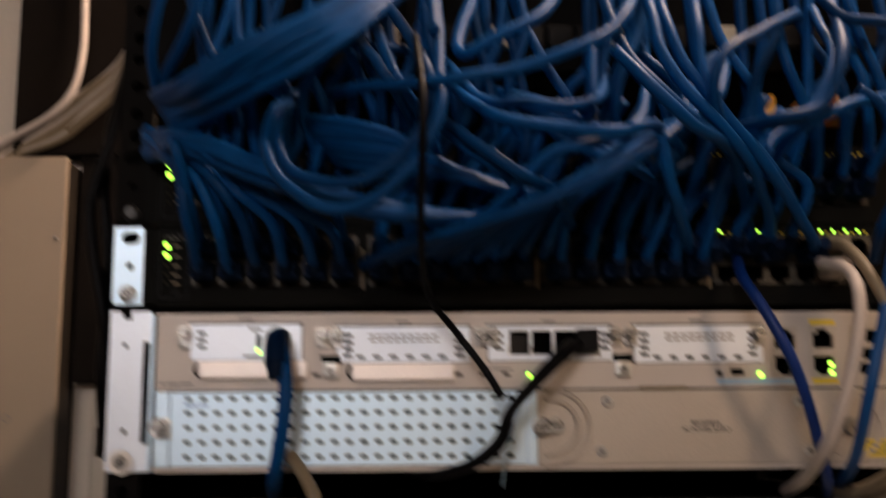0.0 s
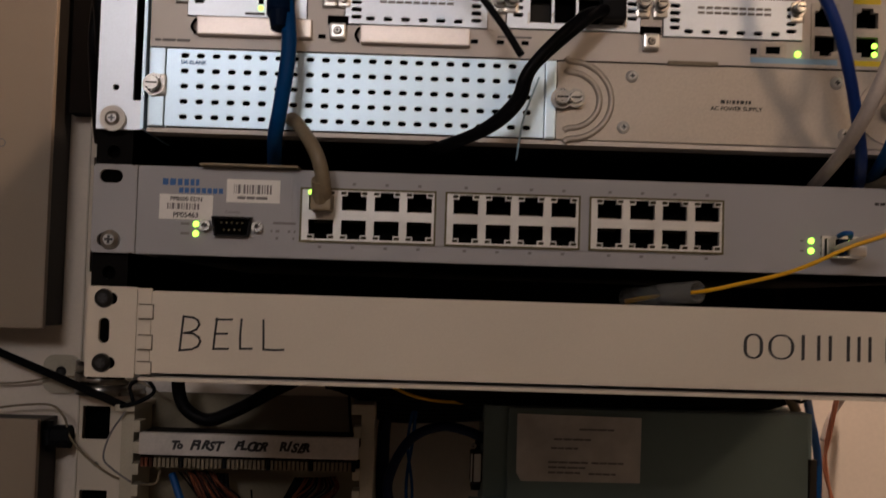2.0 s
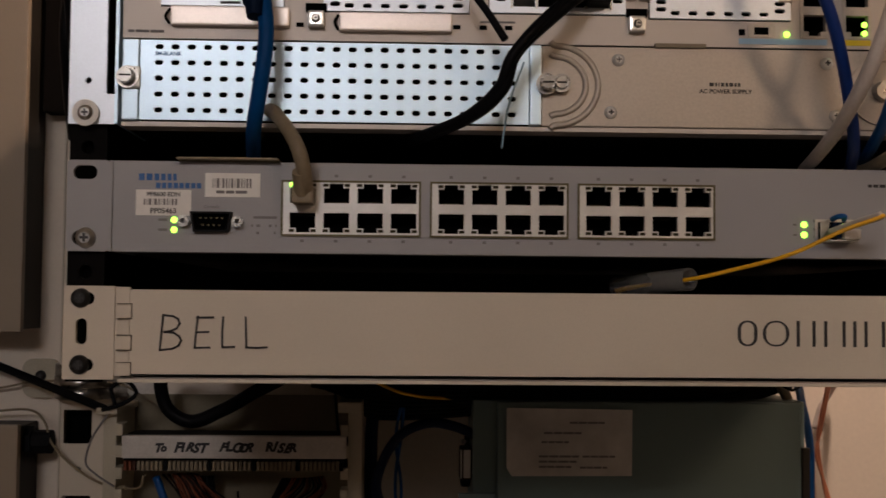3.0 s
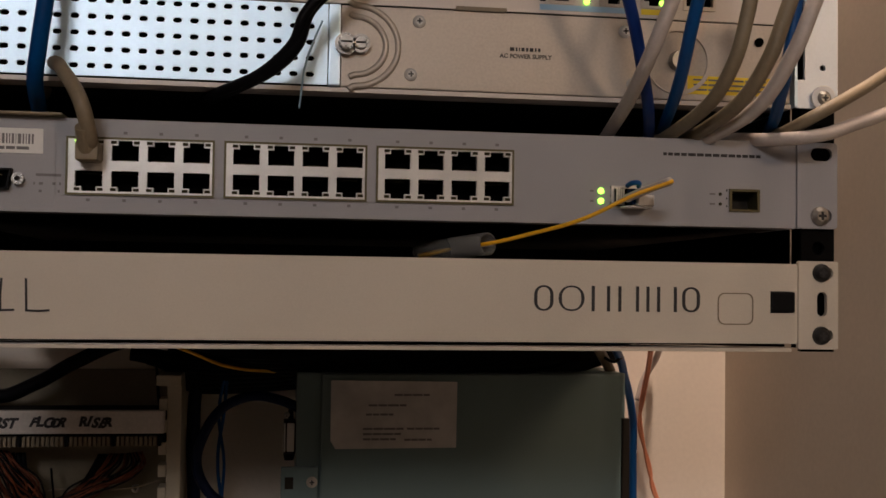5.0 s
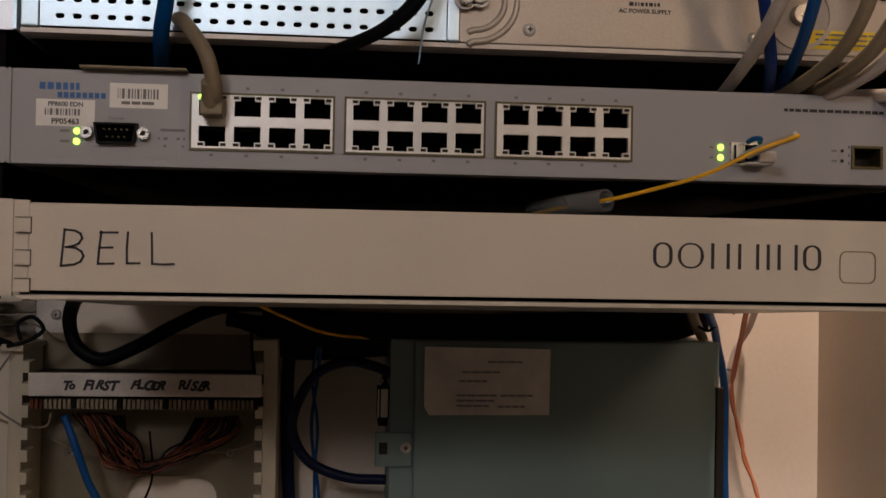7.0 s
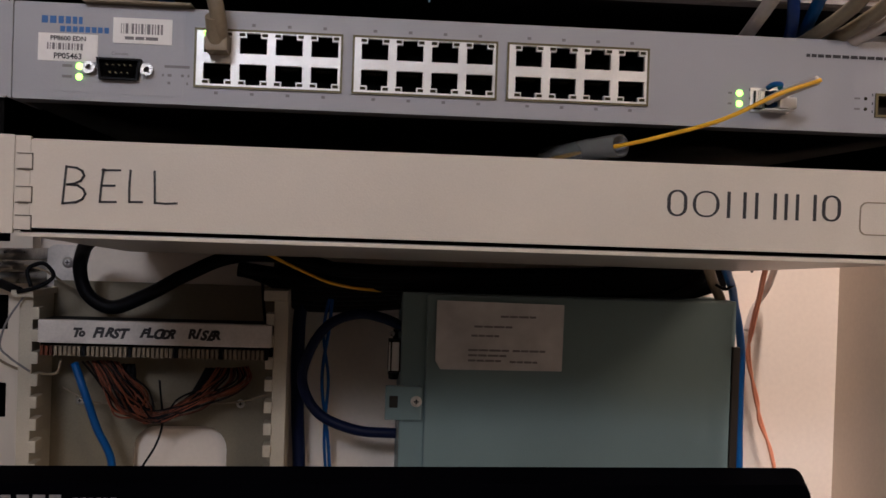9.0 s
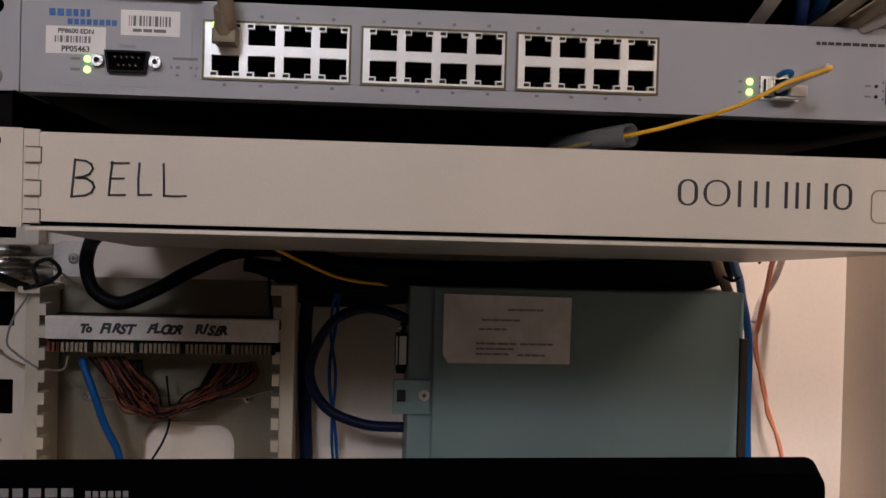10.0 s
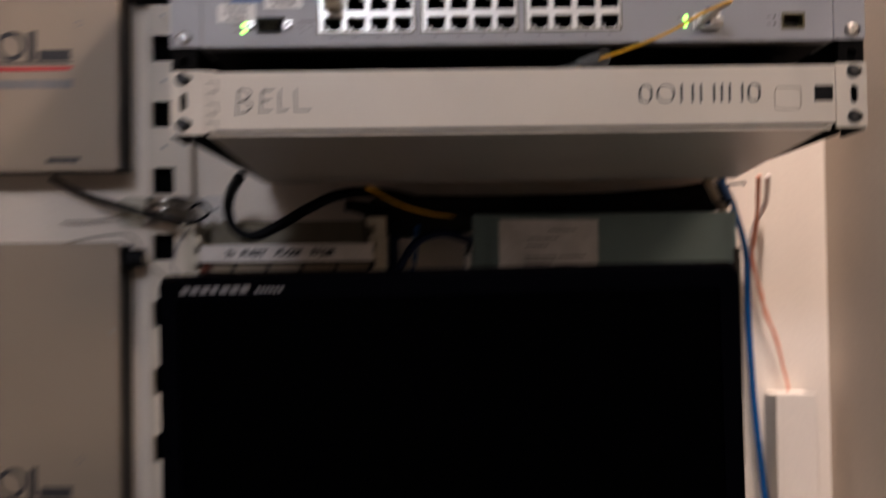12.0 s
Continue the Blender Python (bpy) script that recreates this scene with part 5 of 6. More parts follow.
cable("patch_cable", "blue", .0037, "thick blue cable plugged into the router card", [(-0.149, -0.012, 0.193), (-0.146, -0.022, 0.179), (-0.144, -0.026, 0.159), (-0.147, -0.024, 0.134), (-0.151, -0.012, 0.119), (-0.155, 0.02, 0.109)])
cable("patch_cable", "tan", .0035, "grey-beige cable plugged into the first port", [(-0.126, -0.006, 0.087), (-0.126, -0.018, 0.095), (-0.129, -0.022, 0.109), (-0.137, -0.012, 0.122), (-0.146, 0.002, 0.13), (-0.156, 0.03, 0.12)])
cable("power_cable", "black", .0030, "black cable from the router card", [(0.012, -0.004, 0.19), (0.002, -0.022, 0.182), (-0.016, -0.03, 0.166), (-0.029, -0.032, 0.152), (-0.034, -0.03, 0.137), (-0.046, -0.022, 0.126), (-0.067, 0.0, 0.119), (-0.079, 0.04, 0.12)])
cable("power_cable", "black", .0026, "black cable from the router card", [(0.006, -0.004, 0.189), (-0.004, -0.024, 0.18), (-0.02, -0.033, 0.164), (-0.031, -0.034, 0.15), (-0.036, -0.03, 0.137), (-0.05, -0.02, 0.125), (-0.07, 0.0, 0.119), (-0.082, 0.04, 0.12)])
cable("thin_cable", "black", .0019, "thin black cable hanging in front of the switches", [(-0.077, -0.1, 0.326), (-0.074, -0.125, 0.28), (-0.075, -0.1, 0.239), (-0.072, -0.05, 0.212), (-0.057, -0.03, 0.192), (-0.042, -0.032, 0.172), (-0.034, -0.036, 0.158)])
cable("thin_cable", "lblue", .0005, "thin loose blue wire", [(-0.022, -0.006, 0.154), (-0.026, -0.01, 0.143), (-0.03, -0.008, 0.13), (-0.032, 0.0, 0.113)])
cable("fibre_cable", "yfibre", .0010, "yellow optical fibre from the clear tube", [(0.034, 0.042, 0.0450), (0.048, 0.018, 0.0480), (0.060, -0.002, 0.0498), (0.079, -0.013, 0.0545), (0.1, -0.028, 0.061), (0.122, -0.038, 0.072), (0.14, -0.04, 0.079)])
cable("fibre_boot", "white", .0021, "white fibre connector boot in the module", [(0.128, -0.008, 0.073), (0.131, -0.018, 0.075), (0.134, -0.032, 0.077), (0.139, -0.039, 0.079)])
cable("thick_cable", "black", .0054, "thick black cable looping under the fibre panel", [(-0.243, 0.27, -0.004), (-0.262, 0.325, -0.014), (-0.268, 0.340, -0.030), (-0.262, 0.342, -0.048), (-0.244, 0.342, -0.057), (-0.220, 0.340, -0.048), (-0.191, 0.340, -0.032), (-0.162, 0.342, -0.018), (-0.132, 0.348, -0.014), (-0.098, 0.352, -0.018), (-0.060, 0.36, -0.030)])
cable("thick_cable", "black", .0058, "black cable lying in the bundle behind the panel", [(-0.123, 0.375, -0.023), (-0.061, 0.345, -0.024), (0.017, 0.345, -0.025), (0.098, 0.35, -0.023), (0.176, 0.355, -0.018), (0.225, 0.37, -0.01)])
cable("thick_cable", "black", .0058, "black cable lying in the bundle behind the panel", [(-0.113, 0.375, -0.024), (-0.056, 0.348, -0.027), (0.018, 0.345, -0.028), (0.103, 0.35, -0.025), (0.176, 0.355, -0.02), (0.226, 0.37, -0.011)])
cable("thick_cable", "black", .0058, "black cable lying in the bundle behind the panel", [(-0.103, 0.375, -0.026), (-0.052, 0.351, -0.031), (0.018, 0.345, -0.03), (0.109, 0.35, -0.027), (0.176, 0.355, -0.023), (0.226, 0.37, -0.013)])
cable("thick_cable", "black", .0058, "black cable lying in the bundle behind the panel", [(-0.094, 0.375, -0.027), (-0.047, 0.354, -0.034), (0.018, 0.345, -0.033), (0.114, 0.35, -0.029), (0.176, 0.355, -0.025), (0.226, 0.37, -0.014)])
cable("thick_cable", "black", .0058, "black cable lying in the bundle behind the panel", [(-0.084, 0.375, -0.028), (-0.043, 0.357, -0.037), (0.018, 0.345, -0.035), (0.12, 0.35, -0.031), (0.176, 0.355, -0.027), (0.226, 0.37, -0.015)])
cable("thick_cable", "black", .0058, "black cable lying in the bundle behind the panel", [(-0.074, 0.375, -0.029), (-0.038, 0.36, -0.04), (0.018, 0.345, -0.038), (0.125, 0.35, -0.033), (0.176, 0.355, -0.029), (0.226, 0.37, -0.017)])
cable("thick_cable", "black", .0058, "black cable lying in the bundle behind the panel", [(-0.064, 0.375, -0.03), (-0.034, 0.363, -0.043), (0.018, 0.345, -0.041), (0.131, 0.35, -0.035), (0.176, 0.355, -0.032), (0.226, 0.37, -0.018)])
cable("thick_cable", "black", .0060, "black cable lying in the bundle behind the panel", [(-0.152, 0.36, -0.026), (-0.096, 0.355, -0.032), (-0.008, 0.355, -0.033), (0.091, 0.36, -0.032), (0.182, 0.36, -0.028), (0.236, 0.37, -0.012)])
cable("thick_cable", "black", .0060, "black cable lying in the bundle behind the panel", [(-0.146, 0.36, -0.027), (-0.096, 0.359, -0.036), (0.001, 0.355, -0.035), (0.1, 0.36, -0.034), (0.182, 0.36, -0.03), (0.236, 0.37, -0.015)])
cable("thick_cable", "black", .0060, "black cable lying in the bundle behind the panel", [(-0.139, 0.36, -0.029), (-0.096, 0.363, -0.04), (0.01, 0.355, -0.037), (0.109, 0.36, -0.035), (0.182, 0.36, -0.033), (0.236, 0.37, -0.017)])
cable("thick_cable", "black", .0060, "black cable lying in the bundle behind the panel", [(-0.133, 0.36, -0.03), (-0.096, 0.367, -0.044), (0.019, 0.355, -0.039), (0.118, 0.36, -0.037), (0.182, 0.36, -0.035), (0.236, 0.37, -0.02)])
cable("thick_cable", "black", .0060, "black cable lying in the bundle behind the panel", [(-0.126, 0.36, -0.032), (-0.096, 0.371, -0.048), (0.028, 0.355, -0.041), (0.128, 0.36, -0.039), (0.182, 0.36, -0.037), (0.236, 0.37, -0.023)])
cable("thick_cable", "black", .0060, "black cable lying in the bundle behind the panel", [(-0.12, 0.36, -0.034), (-0.096, 0.375, -0.053), (0.037, 0.355, -0.043), (0.137, 0.36, -0.04), (0.183, 0.36, -0.039), (0.236, 0.37, -0.026)])
cable("fibre_cable", "yfibre", .0013, "yellow fibre behind the panel", [(-0.127, 0.3, -0.012), (-0.104, 0.335, -0.024), (-0.078, 0.335, -0.034), (-0.043, 0.352, -0.039), (0.015, 0.358, -0.041), (0.057, 0.37, -0.037)])
cable("coax_cable", "dknavy", .0040, "dark blue cable looping into the grey-green box", [(-0.018, 0.345, -0.069), (-0.038, 0.34, -0.06), (-0.06, 0.338, -0.057), (-0.081, 0.335, -0.066), (-0.095, 0.335, -0.087), (-0.099, 0.335, -0.11), (-0.086, 0.335, -0.133), (-0.058, 0.335, -0.145), (-0.027, 0.335, -0.147)])
cable("thick_cable", "dknavy", .0052, "dark cable running down the wall", [(-0.096, 0.37, -0.032), (-0.104, 0.375, -0.06), (-0.105, 0.378, -0.114), (-0.101, 0.38, -0.195), (-0.097, 0.385, -0.274)])
cable("thin_cable", "azure", .0014, "thin blue wire hanging down", [(-0.078, 0.36, -0.036), (-0.081, 0.365, -0.072), (-0.085, 0.365, -0.112), (-0.079, 0.37, -0.161), (-0.074, 0.375, -0.225)])
cable("thin_cable", "azure", .0013, "thin blue wire hanging down", [(-0.079, 0.36, -0.036), (-0.085, 0.365, -0.072), (-0.08, 0.365, -0.112), (-0.082, 0.37, -0.161), (-0.075, 0.375, -0.225)])
cable("patch_cable", "azure", .0030, "bright blue cable hanging below the wiring block", [(-0.27, 0.34, -0.1), (-0.261, 0.335, -0.119), (-0.252, 0.34, -0.148), (-0.242, 0.345, -0.172), (-0.24, 0.35, -0.203), (-0.239, 0.36, -0.249)])
cable("patch_cable", "tan", .0042, "grey cable tied at the panel corner", [(0.2, 0.3, -0.009), (0.221, 0.345, -0.027), (0.236, 0.365, -0.048), (0.249, 0.385, -0.094)])
cable("patch_cable", "azure", .0034, "blue cable running beside the grey-green box", [(0.213, 0.3, -0.009), (0.233, 0.34, -0.027), (0.249, 0.372, -0.051), (0.258, 0.385, -0.075), (0.261, 0.39, -0.094), (0.261, 0.39, -0.141), (0.265, 0.39, -0.226), (0.276, 0.39, -0.344)])
cable("thin_cable", "black", .0012, "thin black cable tie round two cables", [(0.219, 0.335, -0.026), (0.225, 0.33, -0.029), (0.233, 0.335, -0.026)])
cable("thin_cable", "black", .0010, "black hook of wire at the panel corner", [(0.219, 0.32, -0.014), (0.233, 0.31, -0.013), (0.239, 0.31, -0.012), (0.238, 0.31, -0.015)])
cable("thin_cable", "orange", .0014, "orange twin wire hanging on the wall", [(0.257, 0.33, -0.004), (0.268, 0.375, -0.037), (0.267, 0.388, -0.065), (0.268, 0.39, -0.089), (0.274, 0.39, -0.122), (0.28, 0.39, -0.141), (0.288, 0.39, -0.164), (0.295, 0.39, -0.192), (0.304, 0.39, -0.24), (0.304, 0.39, -0.321)])
cable("thin_cable", "orange", .0014, "orange twin wire hanging on the wall", [(0.259, 0.33, -0.004), (0.27, 0.375, -0.036), (0.269, 0.388, -0.065), (0.266, 0.39, -0.089), (0.276, 0.39, -0.122), (0.278, 0.39, -0.141), (0.289, 0.39, -0.164), (0.295, 0.39, -0.192), (0.304, 0.39, -0.24), (0.304, 0.39, -0.321)])
cable("thin_cable", "white", .0028, "off-white wire on the wall", [(0.27, 0.34, -0.004), (0.28, 0.385, -0.027), (0.271, 0.392, -0.047), (0.266, 0.394, -0.066)])
cable("thick_cable", "black", .0034, "black cable crossing the wall", [(-0.459, 0.385, 0.008), (-0.429, 0.38, -0.008), (-0.382, 0.365, -0.024), (-0.34, 0.345, -0.037), (-0.307, 0.325, -0.046)])
cable("thin_cable", "black", .0016, "black wire loop at the wiring block", [(-0.307, 0.318, -0.046), (-0.292, 0.318, -0.042), (-0.282, 0.32, -0.034), (-0.291, 0.325, -0.025), (-0.301, 0.322, -0.03), (-0.298, 0.32, -0.042)])
cable("thin_cable", "tan", .0009, "thin loose wire on the wall", [(-0.451, 0.392, -0.037), (-0.413, 0.39, -0.036), (-0.379, 0.385, -0.03), (-0.343, 0.37, -0.028), (-0.304, 0.36, -0.03), (-0.277, 0.36, -0.045)])
cable("thin_cable", "tan", .0010, "thin loose wire on the wall", [(-0.448, 0.385, -0.061), (-0.409, 0.38, -0.054), (-0.38, 0.375, -0.052), (-0.366, 0.37, -0.061), (-0.358, 0.365, -0.078), (-0.337, 0.355, -0.095), (-0.312, 0.345, -0.106), (-0.282, 0.33, -0.107), (-0.276, 0.325, -0.096)])
cable("thin_cable", "greyink", .0008, "thin loose wire on the wiring block", [(-0.304, 0.325, -0.049), (-0.315, 0.325, -0.067), (-0.32, 0.325, -0.086), (-0.313, 0.325, -0.095), (-0.298, 0.325, -0.105)])
cable("thin_cable", "tan", .0007, "thin white wire below the wiring block", [(-0.283, 0.36, -0.121), (-0.257, 0.36, -0.132), (-0.207, 0.365, -0.131), (-0.154, 0.36, -0.13), (-0.127, 0.35, -0.122)])
cable("thin_cable", "black", .0009, "thin black wire below the wiring block", [(-0.21, 0.36, -0.114), (-0.207, 0.36, -0.144), (-0.212, 0.365, -0.165), (-0.225, 0.37, -0.188), (-0.233, 0.38, -0.21)])
cable("thin_cable", "black", .0012, "black wire behind the wiring block", [(-0.135, 0.37, -0.025), (-0.133, 0.375, -0.056), (-0.131, 0.38, -0.074)])
cable("hookup_wire", "copper", .0008, "red-brown twisted pair behind the connector", [(-0.26, 0.35, -0.101), (-0.251, 0.35, -0.12), (-0.237, 0.3439, -0.136), (-0.207, 0.345, -0.138), (-0.189, 0.345, -0.129), (-0.175, 0.35, -0.117), (-0.165, 0.355, -0.101)])
cable("hookup_wire", "black", .0008, "black twisted pair behind the connector", [(-0.267, 0.35, -0.101), (-0.249, 0.35, -0.123), (-0.236, 0.3444, -0.136), (-0.208, 0.345, -0.143), (-0.191, 0.345, -0.124), (-0.173, 0.35, -0.116), (-0.164, 0.355, -0.101)])
cable("hookup_wire", "copper", .0008, "red-brown twisted pair behind the connector", [(-0.258, 0.35, -0.101), (-0.247, 0.35, -0.117), (-0.238, 0.3478, -0.139), (-0.208, 0.345, -0.138), (-0.186, 0.345, -0.13), (-0.172, 0.35, -0.114), (-0.163, 0.355, -0.101)])
cable("hookup_wire", "copper", .0008, "red-brown twisted pair behind the connector", [(-0.264, 0.35, -0.101), (-0.249, 0.35, -0.12), (-0.23, 0.3398, -0.136), (-0.214, 0.345, -0.143), (-0.188, 0.345, -0.126), (-0.171, 0.35, -0.117), (-0.162, 0.355, -0.101)])
cable("hookup_wire", "black", .0008, "black twisted pair behind the connector", [(-0.263, 0.35, -0.101), (-0.251, 0.35, -0.12), (-0.235, 0.3438, -0.132), (-0.205, 0.345, -0.143), (-0.183, 0.345, -0.126), (-0.17, 0.35, -0.114), (-0.162, 0.355, -0.101)])
cable("hookup_wire", "copper", .0008, "red-brown twisted pair behind the connector", [(-0.258, 0.35, -0.101), (-0.245, 0.35, -0.123), (-0.227, 0.3501, -0.138), (-0.214, 0.345, -0.139), (-0.181, 0.345, -0.13), (-0.168, 0.35, -0.116), (-0.161, 0.355, -0.101)])
cable("hookup_wire", "black", .0008, "black twisted pair behind the connector", [(-0.256, 0.35, -0.101), (-0.243, 0.35, -0.121), (-0.233, 0.347, -0.132), (-0.21, 0.345, -0.142), (-0.185, 0.345, -0.131), (-0.167, 0.35, -0.112), (-0.16, 0.355, -0.101)])
cable("hookup_wire", "copper", .0008, "red-brown twisted pair behind the connector", [(-0.26, 0.35, -0.101), (-0.247, 0.35, -0.122), (-0.233, 0.3434, -0.136), (-0.214, 0.345, -0.14), (-0.187, 0.345, -0.128), (-0.166, 0.35, -0.111), (-0.159, 0.355, -0.101)])
cable("hookup_wire", "copper", .0008, "red-brown twisted pair behind the connector", [(-0.26, 0.35, -0.101), (-0.239, 0.35, -0.117), (-0.226, 0.342, -0.132), (-0.204, 0.345, -0.137), (-0.181, 0.345, -0.128), (-0.165, 0.35, -0.113), (-0.158, 0.355, -0.101)])
cable("hookup_wire", "black", .0008, "black twisted pair behind the connector", [(-0.257, 0.35, -0.101), (-0.243, 0.35, -0.118), (-0.224, 0.345, -0.131), (-0.206, 0.345, -0.135), (-0.181, 0.345, -0.13), (-0.163, 0.35, -0.11), (-0.157, 0.355, -0.101)])
cable("hookup_wire", "copper", .0008, "red-brown twisted pair behind the connector", [(-0.255, 0.35, -0.101), (-0.241, 0.35, -0.121), (-0.23, 0.3489, -0.139), (-0.208, 0.345, -0.136), (-0.18, 0.345, -0.127), (-0.162, 0.35, -0.112), (-0.156, 0.355, -0.101)])
cable("hookup_wire", "black", .0008, "black twisted pair behind the connector", [(-0.255, 0.35, -0.101), (-0.238, 0.35, -0.124), (-0.226, 0.346, -0.136), (-0.213, 0.345, -0.14), (-0.178, 0.345, -0.131), (-0.161, 0.35, -0.111), (-0.156, 0.355, -0.101)])
cable("hookup_wire", "copper", .0008, "red-brown twisted pair behind the connector", [(-0.254, 0.35, -0.101), (-0.236, 0.35, -0.122), (-0.228, 0.3435, -0.131), (-0.212, 0.345, -0.143), (-0.177, 0.345, -0.129), (-0.159, 0.35, -0.114), (-0.155, 0.355, -0.101)])
cable("hookup_wire", "copper", .0008, "red-brown twisted pair behind the connector", [(-0.255, 0.35, -0.101), (-0.235, 0.35, -0.122), (-0.22, 0.3418, -0.132), (-0.213, 0.345, -0.137), (-0.176, 0.345, -0.124), (-0.158, 0.35, -0.114), (-0.154, 0.355, -0.101)])
cable("hookup_wire", "black", .0008, "black twisted pair behind the connector", [(-0.256, 0.35, -0.101), (-0.234, 0.35, -0.122), (-0.218, 0.3421, -0.133), (-0.207, 0.345, -0.141), (-0.178, 0.345, -0.13), (-0.157, 0.35, -0.113), (-0.153, 0.355, -0.101)])
cable("hookup_wire", "copper", .0008, "red-brown twisted pair behind the connector", [(-0.247, 0.35, -0.101), (-0.238, 0.35, -0.123), (-0.224, 0.3392, -0.139), (-0.206, 0.345, -0.141), (-0.173, 0.345, -0.133), (-0.156, 0.35, -0.112), (-0.152, 0.355, -0.101)])
cable("hookup_wire", "black", .0008, "black twisted pair behind the connector", [(-0.252, 0.35, -0.101), (-0.233, 0.35, -0.12), (-0.222, 0.3469, -0.135), (-0.212, 0.345, -0.141), (-0.179, 0.345, -0.126), (-0.154, 0.35, -0.112), (-0.151, 0.355, -0.101)])
cable("hookup_wire", "copper", .0008, "red-brown twisted pair behind the connector", [(-0.249, 0.35, -0.101), (-0.229, 0.35, -0.124), (-0.223, 0.3475, -0.138), (-0.208, 0.345, -0.136), (-0.178, 0.345, -0.127), (-0.153, 0.35, -0.115), (-0.15, 0.355, -0.101)])
cable("hookup_wire", "copper", .0008, "red-brown twisted pair behind the connector", [(-0.252, 0.35, -0.101), (-0.229, 0.35, -0.119), (-0.223, 0.3449, -0.135), (-0.21, 0.345, -0.139), (-0.175, 0.345, -0.126), (-0.152, 0.35, -0.115), (-0.15, 0.355, -0.101)])
cable("hookup_wire", "black", .0008, "black twisted pair behind the connector", [(-0.246, 0.35, -0.101), (-0.227, 0.35, -0.121), (-0.22, 0.351, -0.135), (-0.212, 0.345, -0.136), (-0.175, 0.345, -0.126), (-0.15, 0.35, -0.112), (-0.149, 0.355, -0.101)])
cable("hookup_wire", "copper", .0008, "red-brown twisted pair behind the connector", [(-0.243, 0.35, -0.101), (-0.226, 0.35, -0.123), (-0.214, 0.3466, -0.134), (-0.205, 0.345, -0.143), (-0.171, 0.345, -0.125), (-0.149, 0.35, -0.113), (-0.148, 0.355, -0.101)])
cable("hookup_wire", "black", .0008, "black twisted pair behind the connector", [(-0.25, 0.35, -0.101), (-0.225, 0.35, -0.122), (-0.218, 0.3485, -0.134), (-0.206, 0.345, -0.14), (-0.171, 0.345, -0.125), (-0.148, 0.35, -0.11), (-0.147, 0.355, -0.101)])
cable("hookup_wire", "copper", .0008, "red-brown twisted pair behind the connector", [(-0.241, 0.35, -0.101), (-0.228, 0.35, -0.116), (-0.211, 0.3404, -0.132), (-0.208, 0.345, -0.138), (-0.167, 0.345, -0.125), (-0.146, 0.35, -0.116), (-0.146, 0.355, -0.101)])
cable("hookup_wire", "copper", .0008, "red-brown twisted pair behind the connector", [(-0.24, 0.35, -0.101), (-0.22, 0.35, -0.124), (-0.219, 0.3441, -0.136), (-0.209, 0.345, -0.136), (-0.172, 0.345, -0.128), (-0.145, 0.35, -0.111), (-0.145, 0.355, -0.101)])
cable("hookup_wire", "black", .0008, "black twisted pair behind the connector", [(-0.242, 0.35, -0.101), (-0.22, 0.35, -0.118), (-0.21, 0.3471, -0.133), (-0.213, 0.345, -0.142), (-0.171, 0.345, -0.13), (-0.144, 0.35, -0.115), (-0.144, 0.355, -0.101)])
cable("hookup_wire", "copper", .0008, "red-brown twisted pair behind the connector", [(-0.244, 0.35, -0.101), (-0.218, 0.35, -0.123), (-0.217, 0.3466, -0.139), (-0.214, 0.345, -0.144), (-0.17, 0.345, -0.126), (-0.143, 0.35, -0.113), (-0.143, 0.355, -0.101)])
cable("hookup_wire", "black", .0022, "black wires bunched behind the connector", [(-0.242, 0.36, -0.102), (-0.239, 0.358, -0.122), (-0.223, 0.356, -0.139), (-0.211, 0.353, -0.144), (-0.197, 0.355, -0.139), (-0.184, 0.357, -0.124), (-0.173, 0.36, -0.104)])
cable("hookup_wire", "black", .0022, "black wires bunched behind the connector", [(-0.242, 0.36, -0.102), (-0.236, 0.358, -0.122), (-0.222, 0.356, -0.135), (-0.207, 0.353, -0.143), (-0.196, 0.355, -0.135), (-0.183, 0.357, -0.123), (-0.172, 0.36, -0.104)])
cable("hookup_wire", "black", .0022, "black wires bunched behind the connector", [(-0.239, 0.36, -0.102), (-0.235, 0.358, -0.122), (-0.222, 0.356, -0.137), (-0.214, 0.353, -0.143), (-0.195, 0.355, -0.138), (-0.182, 0.357, -0.121), (-0.17, 0.36, -0.104)])
cable("hookup_wire", "black", .0022, "black wires bunched behind the connector", [(-0.234, 0.36, -0.102), (-0.234, 0.358, -0.122), (-0.22, 0.356, -0.139), (-0.213, 0.353, -0.142), (-0.194, 0.355, -0.138), (-0.18, 0.357, -0.122), (-0.169, 0.36, -0.104)])
cable("hookup_wire", "black", .0022, "black wires bunched behind the connector", [(-0.234, 0.36, -0.102), (-0.23, 0.358, -0.122), (-0.216, 0.356, -0.135), (-0.209, 0.353, -0.141), (-0.194, 0.355, -0.135), (-0.179, 0.357, -0.122), (-0.168, 0.36, -0.104)])
cable("hookup_wire", "black", .0022, "black wires bunched behind the connector", [(-0.231, 0.36, -0.102), (-0.227, 0.358, -0.121), (-0.214, 0.356, -0.137), (-0.213, 0.353, -0.143), (-0.193, 0.355, -0.137), (-0.178, 0.357, -0.12), (-0.166, 0.36, -0.104)])
cable("hookup_wire", "copper", .0011, "red-brown twisted pair behind the connector", [(-0.239, 0.36, -0.068), (-0.237, 0.365, -0.076), (-0.239, 0.36, -0.088)])
cable("hookup_wire", "copper", .0011, "red-brown twisted pair behind the connector", [(-0.236, 0.36, -0.068), (-0.235, 0.365, -0.076), (-0.237, 0.36, -0.088)])
cable("hookup_wire", "copper", .0011, "red-brown twisted pair behind the connector", [(-0.232, 0.36, -0.068), (-0.232, 0.365, -0.078), (-0.235, 0.36, -0.088)])
